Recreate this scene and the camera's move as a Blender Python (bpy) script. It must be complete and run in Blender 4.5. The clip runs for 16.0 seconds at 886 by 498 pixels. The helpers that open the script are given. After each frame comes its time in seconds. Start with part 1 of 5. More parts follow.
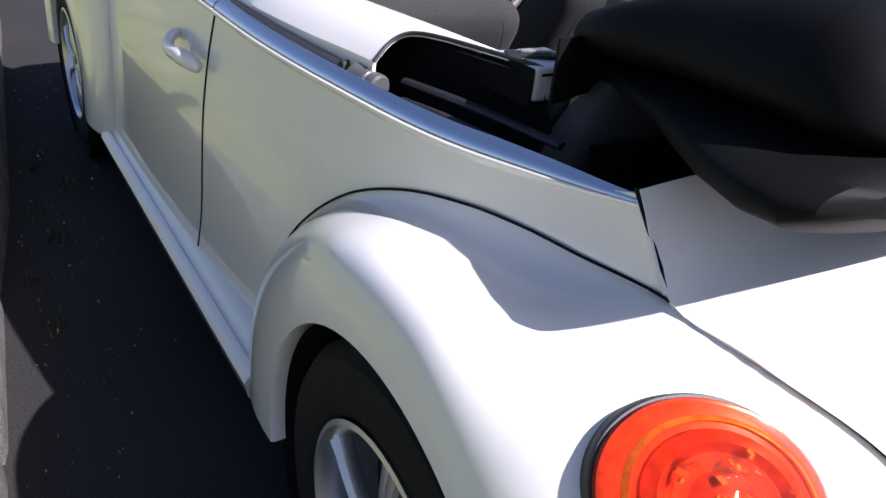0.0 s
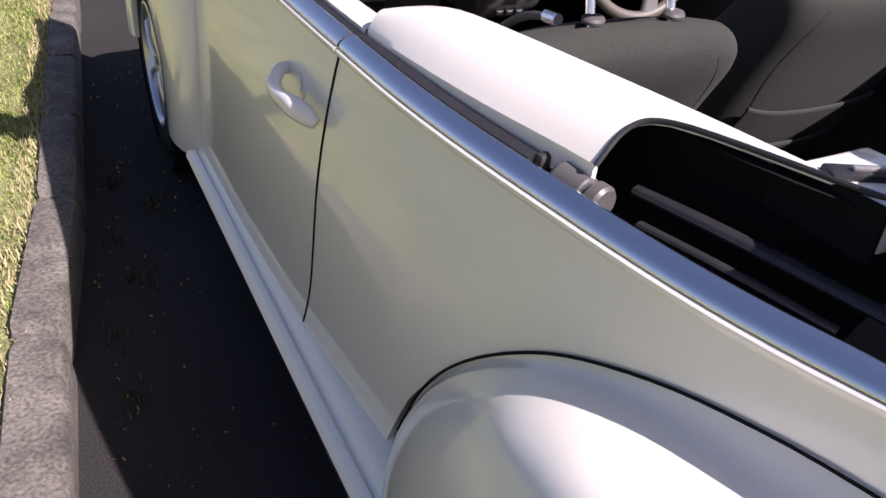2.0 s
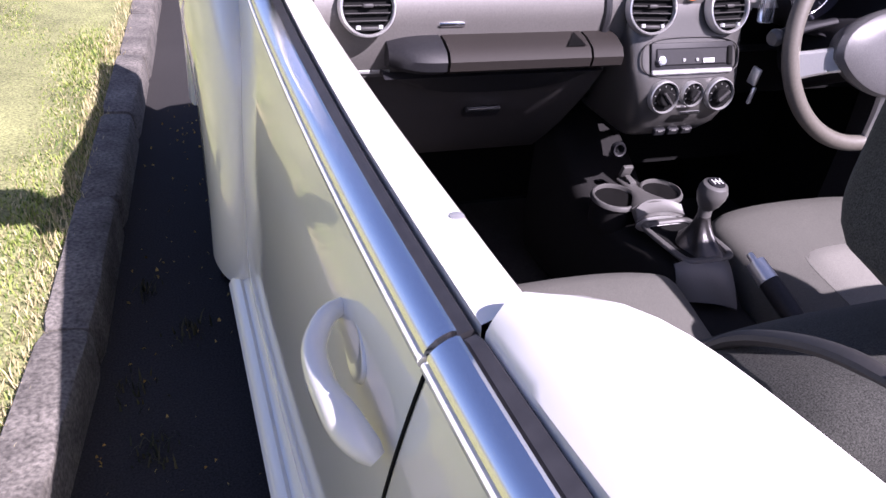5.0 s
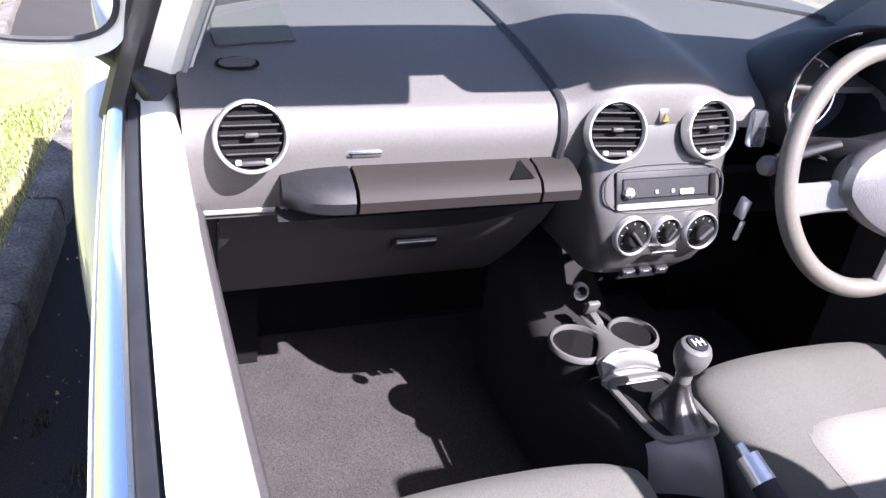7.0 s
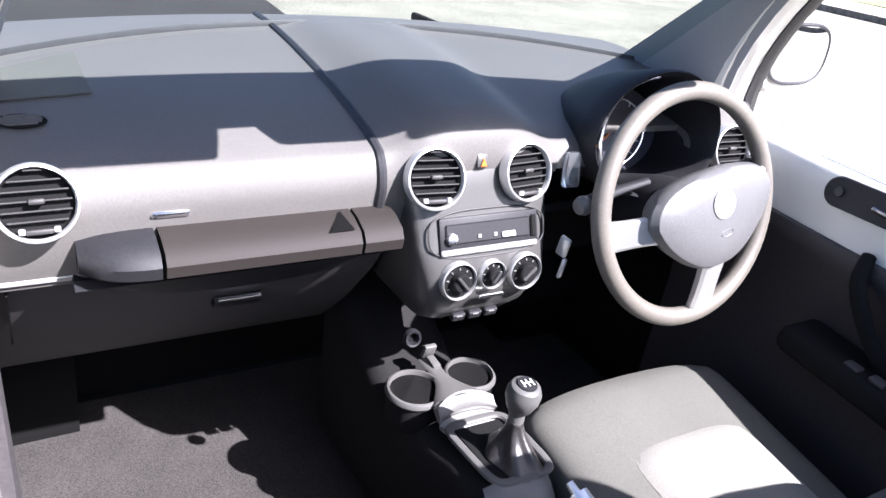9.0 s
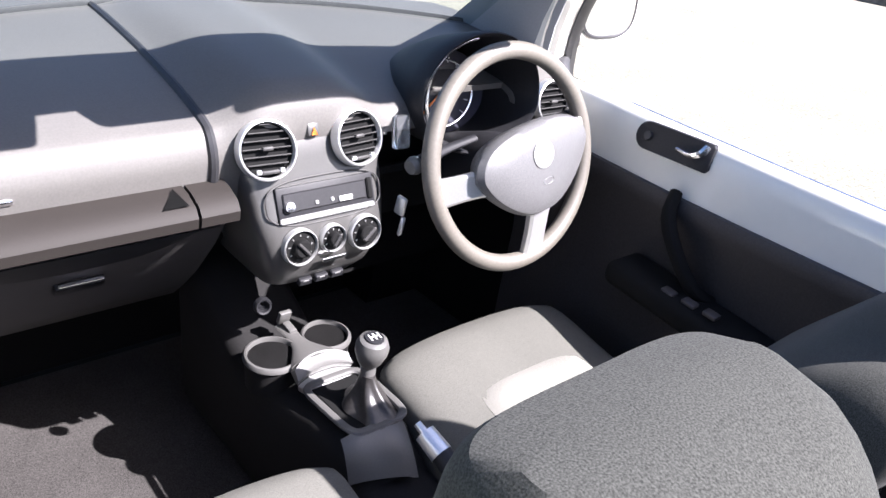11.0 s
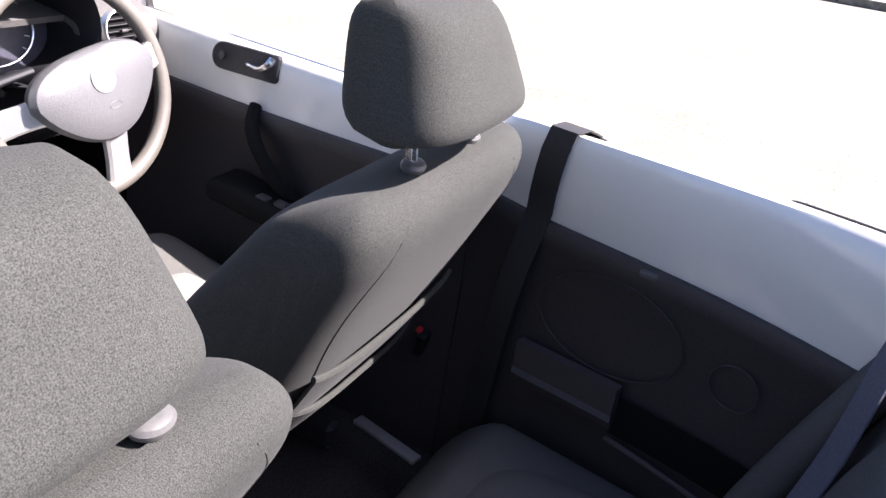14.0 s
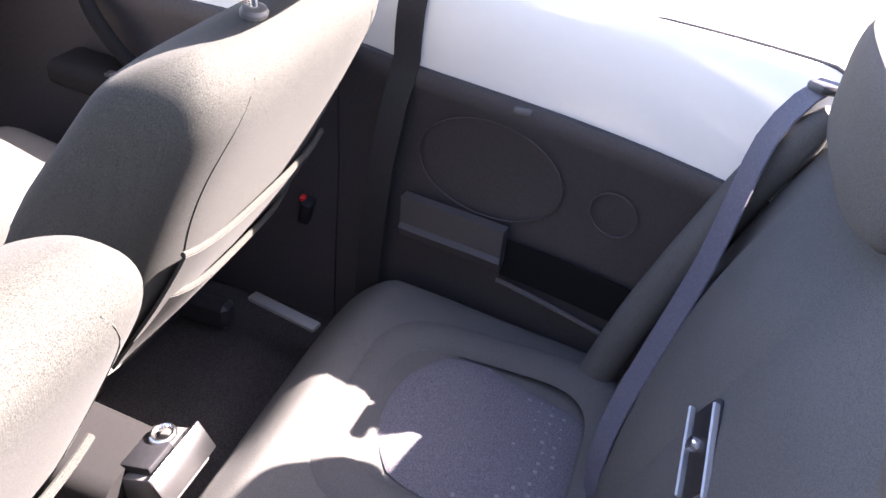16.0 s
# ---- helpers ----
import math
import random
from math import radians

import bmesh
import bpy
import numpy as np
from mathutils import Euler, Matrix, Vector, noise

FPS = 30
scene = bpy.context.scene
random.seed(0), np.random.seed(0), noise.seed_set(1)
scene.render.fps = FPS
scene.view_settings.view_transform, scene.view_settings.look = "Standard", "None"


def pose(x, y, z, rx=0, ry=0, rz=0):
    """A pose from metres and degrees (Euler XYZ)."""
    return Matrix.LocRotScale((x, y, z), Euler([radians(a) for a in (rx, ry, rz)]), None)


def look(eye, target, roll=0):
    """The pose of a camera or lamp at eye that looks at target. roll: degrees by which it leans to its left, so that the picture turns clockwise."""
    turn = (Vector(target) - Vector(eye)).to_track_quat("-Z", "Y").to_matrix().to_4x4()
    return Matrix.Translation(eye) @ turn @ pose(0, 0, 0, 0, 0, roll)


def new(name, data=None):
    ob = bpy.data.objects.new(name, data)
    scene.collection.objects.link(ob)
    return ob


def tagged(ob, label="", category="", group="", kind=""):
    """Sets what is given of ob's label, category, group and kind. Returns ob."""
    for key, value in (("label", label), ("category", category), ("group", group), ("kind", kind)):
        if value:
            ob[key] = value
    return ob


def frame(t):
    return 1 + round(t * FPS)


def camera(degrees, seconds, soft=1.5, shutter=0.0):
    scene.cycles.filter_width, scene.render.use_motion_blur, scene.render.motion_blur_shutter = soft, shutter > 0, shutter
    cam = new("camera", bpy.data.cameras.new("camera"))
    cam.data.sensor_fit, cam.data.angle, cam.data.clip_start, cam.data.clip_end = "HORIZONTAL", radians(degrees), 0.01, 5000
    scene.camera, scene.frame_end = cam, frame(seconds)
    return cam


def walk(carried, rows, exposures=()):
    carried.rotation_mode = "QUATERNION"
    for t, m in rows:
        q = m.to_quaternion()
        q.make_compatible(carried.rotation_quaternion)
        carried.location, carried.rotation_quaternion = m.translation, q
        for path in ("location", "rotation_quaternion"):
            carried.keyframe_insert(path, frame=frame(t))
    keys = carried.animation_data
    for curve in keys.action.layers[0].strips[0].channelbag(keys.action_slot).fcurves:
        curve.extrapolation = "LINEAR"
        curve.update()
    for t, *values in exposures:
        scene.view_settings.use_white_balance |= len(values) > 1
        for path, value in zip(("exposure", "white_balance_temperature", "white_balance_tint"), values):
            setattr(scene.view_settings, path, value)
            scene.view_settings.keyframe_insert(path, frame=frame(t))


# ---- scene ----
cam = camera(59.2, 16.0)
PATH = [
    (0, (-1.174, -0.643, 1.213), (-0.185, 0.821, 0.275), 6.3),
    (0.5, (-1.208, -0.508, 1.219), (-0.168, 0.914, 0.273), 5.8),
    (1, (-1.215, -0.401, 1.229), (-0.183, 0.99, 0.229), 5.8),
    (1.5, (-1.144, -0.271, 1.219), (-0.209, 1.169, 0.194), 4.5),
    (2, (-1.101, -0.152, 1.225), (-0.284, 1.344, 0.177), 4.9),
    (2.5, (-1.088, 0.003, 1.223), (-0.255, 1.504, 0.197), 5.5),
    (3, (-1.068, 0.125, 1.233), (-0.28, 1.609, 0.149), 4.4),
    (3.5, (-1.003, 0.261, 1.231), (-0.3, 1.787, 0.145), 4.6),
    (4, (-0.966, 0.388, 1.241), (-0.323, 1.961, 0.187), 4.7),
    (4.2, (-0.953, 0.403, 1.236), (-0.311, 1.966, 0.166), 4.9),
    (6.3, (-0.733, 0.663, 1.264), (-0.15, 2.305, 0.282), 4.8),
    (6.5, (-0.711, 0.682, 1.269), (-0.117, 2.323, 0.293), 4.9),
    (7, (-0.677, 0.757, 1.262), (-0.024, 2.398, 0.325), 5.7),
    (7.5, (-0.648, 0.785, 1.265), (0.08, 2.409, 0.352), 6.0),
    (8, (-0.627, 0.788, 1.267), (0.201, 2.381, 0.386), 6.9),
    (8.5, (-0.618, 0.779, 1.278), (0.295, 2.343, 0.429), 7.4),
    (11, (-0.593, 0.688, 1.322), (0.614, 2.007, 0.427), 6.8),
    (11.5, (-0.567, 0.622, 1.319), (0.734, 1.873, 0.457), 6.5),
    (12, (-0.558, 0.58, 1.321), (0.841, 1.721, 0.46), 6.6),
    (12.5, (-0.548, 0.54, 1.324), (0.923, 1.595, 0.474), 6.8),
    (13, (-0.54, 0.493, 1.322), (0.986, 1.463, 0.468), 6.3),
    (13.5, (-0.553, 0.449, 1.326), (1.027, 1.325, 0.468), 7.5),
    (14, (-0.538, 0.413, 1.309), (1.073, 1.171, 0.399), 7.3),
    (14.5, (-0.523, 0.393, 1.294), (1.091, 1.052, 0.314), 7.9),
    (15, (-0.512, 0.378, 1.285), (1.087, 0.962, 0.235), 7.1),
    (15.5, (-0.509, 0.377, 1.274), (1.086, 0.873, 0.173), 6.6),
    (16, (-0.505, 0.374, 1.27), (1.058, 0.828, 0.108), 5.4),
]
EXPOSURES = [(0.0, 0.92, 5570, 25), (1.5, 0.89, 6050, 31), (2.2, 0.99, 6130, 31), (3.0, 1.16, 6000, 41), (4.2, 1.29, 5750, 42), (6.3, 1.98, 5660, 29), (7.5, 2.43, 5620, 24), (8.7, 2.39, 5620, 22), (11.0, 2.37, 5770, 21), (12.5, 2.13, 5870, 23), (13.5, 2.05, 5920, 24), (14.2, 2.58, 6020, 26), (14.7, 3.18, 6170, 27), (15.2, 3.63, 6370, 28), (16.0, 3.98, 6520, 28)]
walk(cam, [(t, look(eye, target, roll)) for t, eye, target, roll in PATH], EXPOSURES)

# ---- light: clear sky, high sun from behind and from the car's right ----
SUN = Vector((0.55, -0.92, 1.0)).normalized()
world = bpy.data.worlds.new("sky")
scene.world = world
world.use_nodes = True
sky = world.node_tree.nodes.new("ShaderNodeTexSky")
sky.sky_type, sky.sun_disc = "NISHITA", False
sky.dust_density, sky.ozone_density = 2.0, 1.3
sky.sun_elevation = math.asin(SUN.z)
sky.sun_rotation = math.atan2(SUN.x, SUN.y)
back = world.node_tree.nodes["Background"]
back.inputs["Strength"].default_value = 0.055
world.node_tree.links.new(sky.outputs[0], back.inputs["Color"])
lamp = bpy.data.lights.new("sun", "SUN")
lamp.energy, lamp.angle, lamp.color = 5.0, radians(0.53), (1.0, 0.93, 0.82)
sun_ob = new("sun", lamp)
sun_ob.matrix_world = look(SUN * 30, (0, 0, 0))


# ---- materials ----
def mat(name, color, rough=0.5, metal=0.0, noise_scale=0.0, vary=0.15, bump=0.0, bump_scale=200.0, coat=0.0, spec=0.5, mottled=0.0, mottle_scale=3.0, sheen=0.0):
    """A plain surface with two scales of variation: fine grain and broad mottling."""
    m = bpy.data.materials.new(name)
    m.use_nodes = True
    nt = m.node_tree
    b = nt.nodes["Principled BSDF"]
    b.inputs["Base Color"].default_value = (*color, 1)
    b.inputs["Roughness"].default_value = rough
    b.inputs["Metallic"].default_value = metal
    b.inputs["Coat Weight"].default_value = coat
    b.inputs["Coat Roughness"].default_value = 0.04
    b.inputs["Specular IOR Level"].default_value = spec
    b.inputs["Sheen Weight"].default_value = sheen
    tc = nt.nodes.new("ShaderNodeTexCoord")
    if noise_scale or mottled:
        fine = nt.nodes.new("ShaderNodeTexNoise")
        fine.inputs["Scale"].default_value = noise_scale or 50.0
        fine.inputs["Detail"].default_value = 4.0
        nt.links.new(tc.outputs["Object"], fine.inputs["Vector"])
        broad = nt.nodes.new("ShaderNodeTexNoise")
        broad.inputs["Scale"].default_value = mottle_scale
        broad.inputs["Detail"].default_value = 5.0
        nt.links.new(tc.outputs["Object"], broad.inputs["Vector"])
        r1 = nt.nodes.new("ShaderNodeMapRange")
        r1.inputs[1].default_value, r1.inputs[2].default_value = 0.3, 0.7
        r1.inputs[3].default_value, r1.inputs[4].default_value = 1 - vary, 1 + vary
        nt.links.new(fine.outputs["Fac"], r1.inputs[0])
        r2 = nt.nodes.new("ShaderNodeMapRange")
        r2.inputs[1].default_value, r2.inputs[2].default_value = 0.3, 0.7
        r2.inputs[3].default_value, r2.inputs[4].default_value = 1 - mottled, 1 + mottled
        nt.links.new(broad.outputs["Fac"], r2.inputs[0])
        mul = nt.nodes.new("ShaderNodeMath")
        mul.operation = "MULTIPLY"
        nt.links.new(r1.outputs[0], mul.inputs[0])
        nt.links.new(r2.outputs[0], mul.inputs[1])
        hsv = nt.nodes.new("ShaderNodeHueSaturation")
        hsv.inputs["Color"].default_value = (*color, 1)
        nt.links.new(mul.outputs[0], hsv.inputs["Value"])
        nt.links.new(hsv.outputs[0], b.inputs["Base Color"])
    if bump:
        bn = nt.nodes.new("ShaderNodeTexNoise")
        bn.inputs["Scale"].default_value = bump_scale
        bn.inputs["Detail"].default_value = 3.0
        nt.links.new(tc.outputs["Object"], bn.inputs["Vector"])
        bp = nt.nodes.new("ShaderNodeBump")
        bp.inputs["Strength"].default_value = bump
        bp.inputs["Distance"].default_value = 0.28 / bump_scale
        nt.links.new(bn.outputs["Fac"], bp.inputs["Height"])
        nt.links.new(bp.outputs[0], b.inputs["Normal"])
    return m


PAINT = mat("cream_white_paint", (0.80, 0.78, 0.70), 0.28, coat=1.0, noise_scale=60, vary=0.01, mottled=0.02, mottle_scale=2)
CHROME = mat("polished_chrome", (0.93, 0.93, 0.94), 0.20, 1.0)
SATIN = mat("satin_silver_plastic", (0.42, 0.42, 0.41), 0.35, 0.55, noise_scale=400, vary=0.08)
SILVER = mat("silver_wheel_paint", (0.62, 0.63, 0.65), 0.3, 0.8, noise_scale=20, vary=0.05)
RUBBER = mat("black_tyre_rubber", (0.010, 0.010, 0.010), 0.8, spec=0.2, noise_scale=30, vary=0.3, bump=0.2, bump_scale=90)
SEAL = mat("black_rubber_seal", (0.022, 0.022, 0.024), 0.45, noise_scale=60, vary=0.2)
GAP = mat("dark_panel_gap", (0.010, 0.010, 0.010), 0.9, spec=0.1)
BLACK = mat("black_grained_plastic", (0.014, 0.014, 0.016), 0.55, spec=0.3, noise_scale=250, vary=0.2, bump=0.25, bump_scale=900)
DASH = mat("charcoal_dashboard_plastic", (0.109, 0.104, 0.097), 0.46, spec=0.35, noise_scale=300, vary=0.08, bump=0.35, bump_scale=1300, mottled=0.06)
GREYP = mat("grey_console_plastic", (0.090, 0.088, 0.084), 0.42, noise_scale=300, vary=0.06, bump=0.2, bump_scale=1300)
CLOTH = mat("charcoal_seat_cloth", (0.041, 0.042, 0.0375), 0.95, noise_scale=900, vary=0.55, bump=0.5, bump_scale=1400, mottled=0.08, mottle_scale=6, sheen=0.03, spec=0.15)
CLOTH2 = mat("light_grey_seat_centre_cloth", (0.20, 0.195, 0.185), 0.95, noise_scale=700, vary=0.32, bump=0.5, bump_scale=1100, mottled=0.08, mottle_scale=6, sheen=0.06, spec=0.2)
CUSHION = mat("pale_grey_cushion_cloth", (0.097, 0.095, 0.084), 0.95, noise_scale=700, vary=0.22, bump=0.4, bump_scale=1100, mottled=0.06, mottle_scale=6, spec=0.2)
BENCH = mat("mid_grey_bench_cloth", (0.088, 0.087, 0.082), 0.95, noise_scale=700, vary=0.22, bump=0.4, bump_scale=1100, mottled=0.08, mottle_scale=6, spec=0.2)
CUSHION_C = mat("light_grey_cushion_centre_cloth", (0.185, 0.180, 0.160), 0.95, noise_scale=700, vary=0.22, bump=0.4, bump_scale=1100, mottled=0.06, mottle_scale=6, spec=0.2)
HOOD = mat("black_soft_top_canvas", (0.005, 0.0052, 0.005), 0.60, spec=0.12, noise_scale=500, vary=0.3, bump=0.35, bump_scale=700, mottled=0.25, mottle_scale=9)
CARPET = mat("dark_grey_carpet", (0.047, 0.044, 0.042), 1.0, noise_scale=500, vary=0.5, bump=1.0, bump_scale=500, mottled=0.15, mottle_scale=8, spec=0.1)
BELT = mat("black_belt_webbing", (0.020, 0.019, 0.019), 0.7, noise_scale=300, vary=0.25, bump=0.5, bump_scale=500)
# dark asphalt: the shade round the car is put into its colour
ASPHALT = mat("worn_asphalt_in_shade", (0.028, 0.0265, 0.025), 0.95, spec=0.25, noise_scale=220, vary=0.45, bump=0.8, bump_scale=260, mottled=0.18, mottle_scale=1.3)
KERB = mat("weathered_concrete_kerb", (0.115, 0.106, 0.09), 0.95, noise_scale=110, vary=0.5, bump=1.0, bump_scale=110, mottled=0.45, mottle_scale=9)
# paler copy of the road surface, with sunlight put into its colour
ROAD = mat("sunlit_road_chippings", (0.20, 0.19, 0.145), 0.95, noise_scale=60, vary=0.55, bump=0.8, bump_scale=120, mottled=0.22, mottle_scale=1.1)
PAVING = mat("pale_concrete_paving", (0.42, 0.40, 0.36), 0.95, noise_scale=60, vary=0.15, mottled=0.1, mottle_scale=0.7)
SOIL = mat("dry_grass_soil", (0.20, 0.21, 0.085), 1.0, noise_scale=120, vary=0.5, bump=1.0, bump_scale=120, mottled=0.35, mottle_scale=4)
RED = mat("red_lamp_lens", (0.10, 0.003, 0.002), 0.12, coat=1.0, noise_scale=80, vary=0.1)
AMBER = mat("orange_lamp_lens", (0.36, 0.03, 0.003), 0.12, coat=1.0, noise_scale=60, vary=0.3)
BRIGHT = mat("bright_orange_reflector", (0.90, 0.36, 0.06), 0.12, 0.6, noise_scale=90, vary=0.3)
WHITE_P = mat("white_print", (0.75, 0.75, 0.73), 0.5)


LINING = mat("black_grained_lining", (0.042, 0.038, 0.038), 0.6, noise_scale=250, vary=0.2, bump=0.25, bump_scale=900)
LENS = mat("clear_red_lens", (1.0, 0.33, 0.09), 0.0, coat=0.0)
LENS.node_tree.nodes["Principled BSDF"].inputs["Transmission Weight"].default_value = 1.0
LENS.node_tree.nodes["Principled BSDF"].inputs["IOR"].default_value = 1.3
GLASS = mat("windscreen_glass", (0.94, 0.98, 0.96), 0.0)
nt = GLASS.node_tree
clear, gloss, mixs = (nt.nodes.new("ShaderNode" + k) for k in ("BsdfTransparent", "BsdfGlossy", "MixShader"))
clear.inputs["Color"].default_value = (0.70, 0.76, 0.75, 1)
gloss.inputs["Roughness"].default_value = 0.0
mixs.inputs[0].default_value = 0.06
nt.links.new(clear.outputs[0], mixs.inputs[1])
nt.links.new(gloss.outputs[0], mixs.inputs[2])
nt.links.new(mixs.outputs[0], nt.nodes["Material Output"].inputs["Surface"])
MIRROR = mat("mirror_silver", (0.9, 0.9, 0.9), 0.01, 1.0)
CLEAR = mat("clear_plastic", (0.92, 0.95, 0.97), 0.05)
CLEAR.node_tree.nodes["Principled BSDF"].inputs["Transmission Weight"].default_value = 0.95
CLEAR.node_tree.nodes["Principled BSDF"].inputs["IOR"].default_value = 1.2
GRIP = mat("grey_leathery_grip", (0.115, 0.105, 0.088), 0.5, noise_scale=200, vary=0.1, bump=0.4, bump_scale=700)
RED_BTN = mat("red_release_button", (0.7, 0.02, 0.015), 0.35)
ORANGE = mat("orange_print", (0.85, 0.22, 0.02), 0.5)
SHELF = mat("brushed_dark_grey_plastic", (0.022, 0.019, 0.017), 0.60, 0.0, spec=0.15, noise_scale=900, vary=0.12, bump=0.2, bump_scale=1500)
GLOVE = mat("soft_grey_glove_box_plastic", (0.056, 0.052, 0.051), 0.6, noise_scale=300, vary=0.08, bump=0.3, bump_scale=1300)
STACK = mat("satin_grey_stack_plastic", (0.090, 0.088, 0.084), 0.32, 0.35, noise_scale=500, vary=0.06)
LEATHER = mat("creased_black_leather", (0.030, 0.028, 0.027), 0.38, noise_scale=150, vary=0.2, bump=0.5, bump_scale=260)
HORN = mat("grained_grey_airbag_plastic", (0.105, 0.104, 0.104), 0.34, noise_scale=400, vary=0.15, bump=1.0, bump_scale=520)
SATIN_L = mat("bright_satin_silver", (0.72, 0.72, 0.71), 0.3, 0.7, noise_scale=400, vary=0.04)
SLAT = mat("dark_grey_vent_plastic", (0.030, 0.029, 0.028), 0.6, noise_scale=300, vary=0.08)
GRILLE = mat("grey_green_speaker_mesh", (0.086, 0.088, 0.076), 0.7, noise_scale=900, vary=0.3, bump=0.4, bump_scale=1200)
TRIM = mat("blue_grey_pillar_trim", (0.26, 0.27, 0.285), 0.5, noise_scale=300, vary=0.05, bump=0.2, bump_scale=1300)
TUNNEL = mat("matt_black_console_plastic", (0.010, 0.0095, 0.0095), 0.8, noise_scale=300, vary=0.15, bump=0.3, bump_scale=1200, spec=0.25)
GAUGE = mat("dark_gauge_print", (0.03, 0.03, 0.045), 0.4, noise_scale=60, vary=0.2)
BELT_G = mat("blue_grey_webbing", (0.10, 0.10, 0.125), 0.6, noise_scale=300, vary=0.2, bump=0.4, bump_scale=500)


def ribbed(m, period=0.0022):
    """Fine upright ribs of the woven cloth, in colour and relief."""
    nt = m.node_tree
    b = nt.nodes["Principled BSDF"]
    tc = nt.nodes.new("ShaderNodeTexCoord")
    wave = nt.nodes.new("ShaderNodeTexWave")
    wave.bands_direction = "X"
    wave.inputs["Scale"].default_value = 2 * math.pi / (20 * period)
    wave.inputs["Distortion"].default_value = 3.5
    wave.inputs["Detail"].default_value = 2.0
    wave.inputs["Detail Scale"].default_value = 3.0
    nt.links.new(tc.outputs["Object"], wave.inputs["Vector"])
    rng = nt.nodes.new("ShaderNodeMapRange")
    rng.inputs[3].default_value, rng.inputs[4].default_value = 0.95, 1.05
    nt.links.new(wave.outputs["Fac"], rng.inputs[0])
    hsv = nt.nodes.new("ShaderNodeHueSaturation")
    nt.links.new(b.inputs["Base Color"].links[0].from_socket, hsv.inputs["Color"])
    nt.links.new(rng.outputs[0], hsv.inputs["Value"])
    nt.links.new(hsv.outputs[0], b.inputs["Base Color"])
    bp = nt.nodes.new("ShaderNodeBump")
    bp.inputs["Strength"].default_value, bp.inputs["Distance"].default_value = 0.12, 0.0003
    nt.links.new(wave.outputs["Fac"], bp.inputs["Height"])
    nt.links.new(b.inputs["Normal"].links[0].from_socket, bp.inputs["Normal"])
    nt.links.new(bp.outputs[0], b.inputs["Normal"])


ribbed(CLOTH)


# ---- mesh helpers ----
def ease(keys, x):
    """Smooth curve through (x, value) keys."""
    n = len(keys)
    if x <= keys[0][0]:
        return keys[0][1]
    if x >= keys[-1][0]:
        return keys[-1][1]
    for i in range(n - 1):
        if keys[i][0] <= x <= keys[i + 1][0]:
            break
    def slope(k):
        if k == 0:
            return (keys[1][1] - keys[0][1]) / (keys[1][0] - keys[0][0])
        if k == n - 1:
            return (keys[-1][1] - keys[-2][1]) / (keys[-1][0] - keys[-2][0])
        return (keys[k + 1][1] - keys[k - 1][1]) / (keys[k + 1][0] - keys[k - 1][0])
    x0, y0 = keys[i]
    x1, y1 = keys[i + 1]
    h = x1 - x0
    u = (x - x0) / h
    return ((2 * u**3 - 3 * u**2 + 1) * y0 + (u**3 - 2 * u**2 + u) * h * slope(i) + (-2 * u**3 + 3 * u**2) * y1 + (u**3 - u**2) * h * slope(i + 1))


def along(points, n):
    """n points on a smooth curve through the given points."""
    ts = [0.0]
    for a, b in zip(points, points[1:]):
        ts.append(ts[-1] + max((Vector(b) - Vector(a)).length, 1e-6))
    comp = [[(t, p[c]) for t, p in zip(ts, points)] for c in range(3)]
    return [Vector([ease(comp[c], ts[-1] * i / (n - 1)) for c in range(3)]) for i in range(n)]


def grid(rows, closed=False, caps=False):
    """A sheet through rows of points; closed: each row is a ring; caps: fill the first and last ring."""
    bm = bmesh.new()
    vs = [[bm.verts.new(p) for p in r] for r in rows]
    n = len(rows[0])
    for a, b in zip(vs, vs[1:]):
        for i in range(n if closed else n - 1):
            k = (i + 1) % n
            bm.faces.new((a[i], a[k], b[k], b[i]))
    if caps:
        bm.faces.new(list(reversed(vs[0])))
        bm.faces.new(vs[-1])
    bmesh.ops.recalc_face_normals(bm, faces=bm.faces)
    return bm


def shell(rows, thick):
    """A sheet with thickness."""
    bm = grid(rows)
    bmesh.ops.solidify(bm, geom=list(bm.faces), thickness=thick)
    bmesh.ops.recalc_face_normals(bm, faces=bm.faces)
    return bm


def ring_profile(w, d, power=2.6, n=28):
    """A rounded-rectangle ring of half-sizes w and d in its own plane."""
    out = []
    for i in range(n):
        a = 2 * math.pi * i / n
        c, s = math.cos(a), math.sin(a)
        out.append((w * math.copysign(abs(c) ** (2 / power), c), d * math.copysign(abs(s) ** (2 / power), s)))
    return out


def rbox(size, bevel=0.01, seg=2, m=None):
    bm = bmesh.new()
    bmesh.ops.create_cube(bm, size=1.0)
    bmesh.ops.scale(bm, vec=size, verts=bm.verts)
    if bevel:
        bmesh.ops.bevel(bm, geom=list(bm.edges), offset=bevel, segments=seg, affect="EDGES", profile=0.5)
    if m is not None:
        bmesh.ops.transform(bm, matrix=m, verts=bm.verts)
    return bm


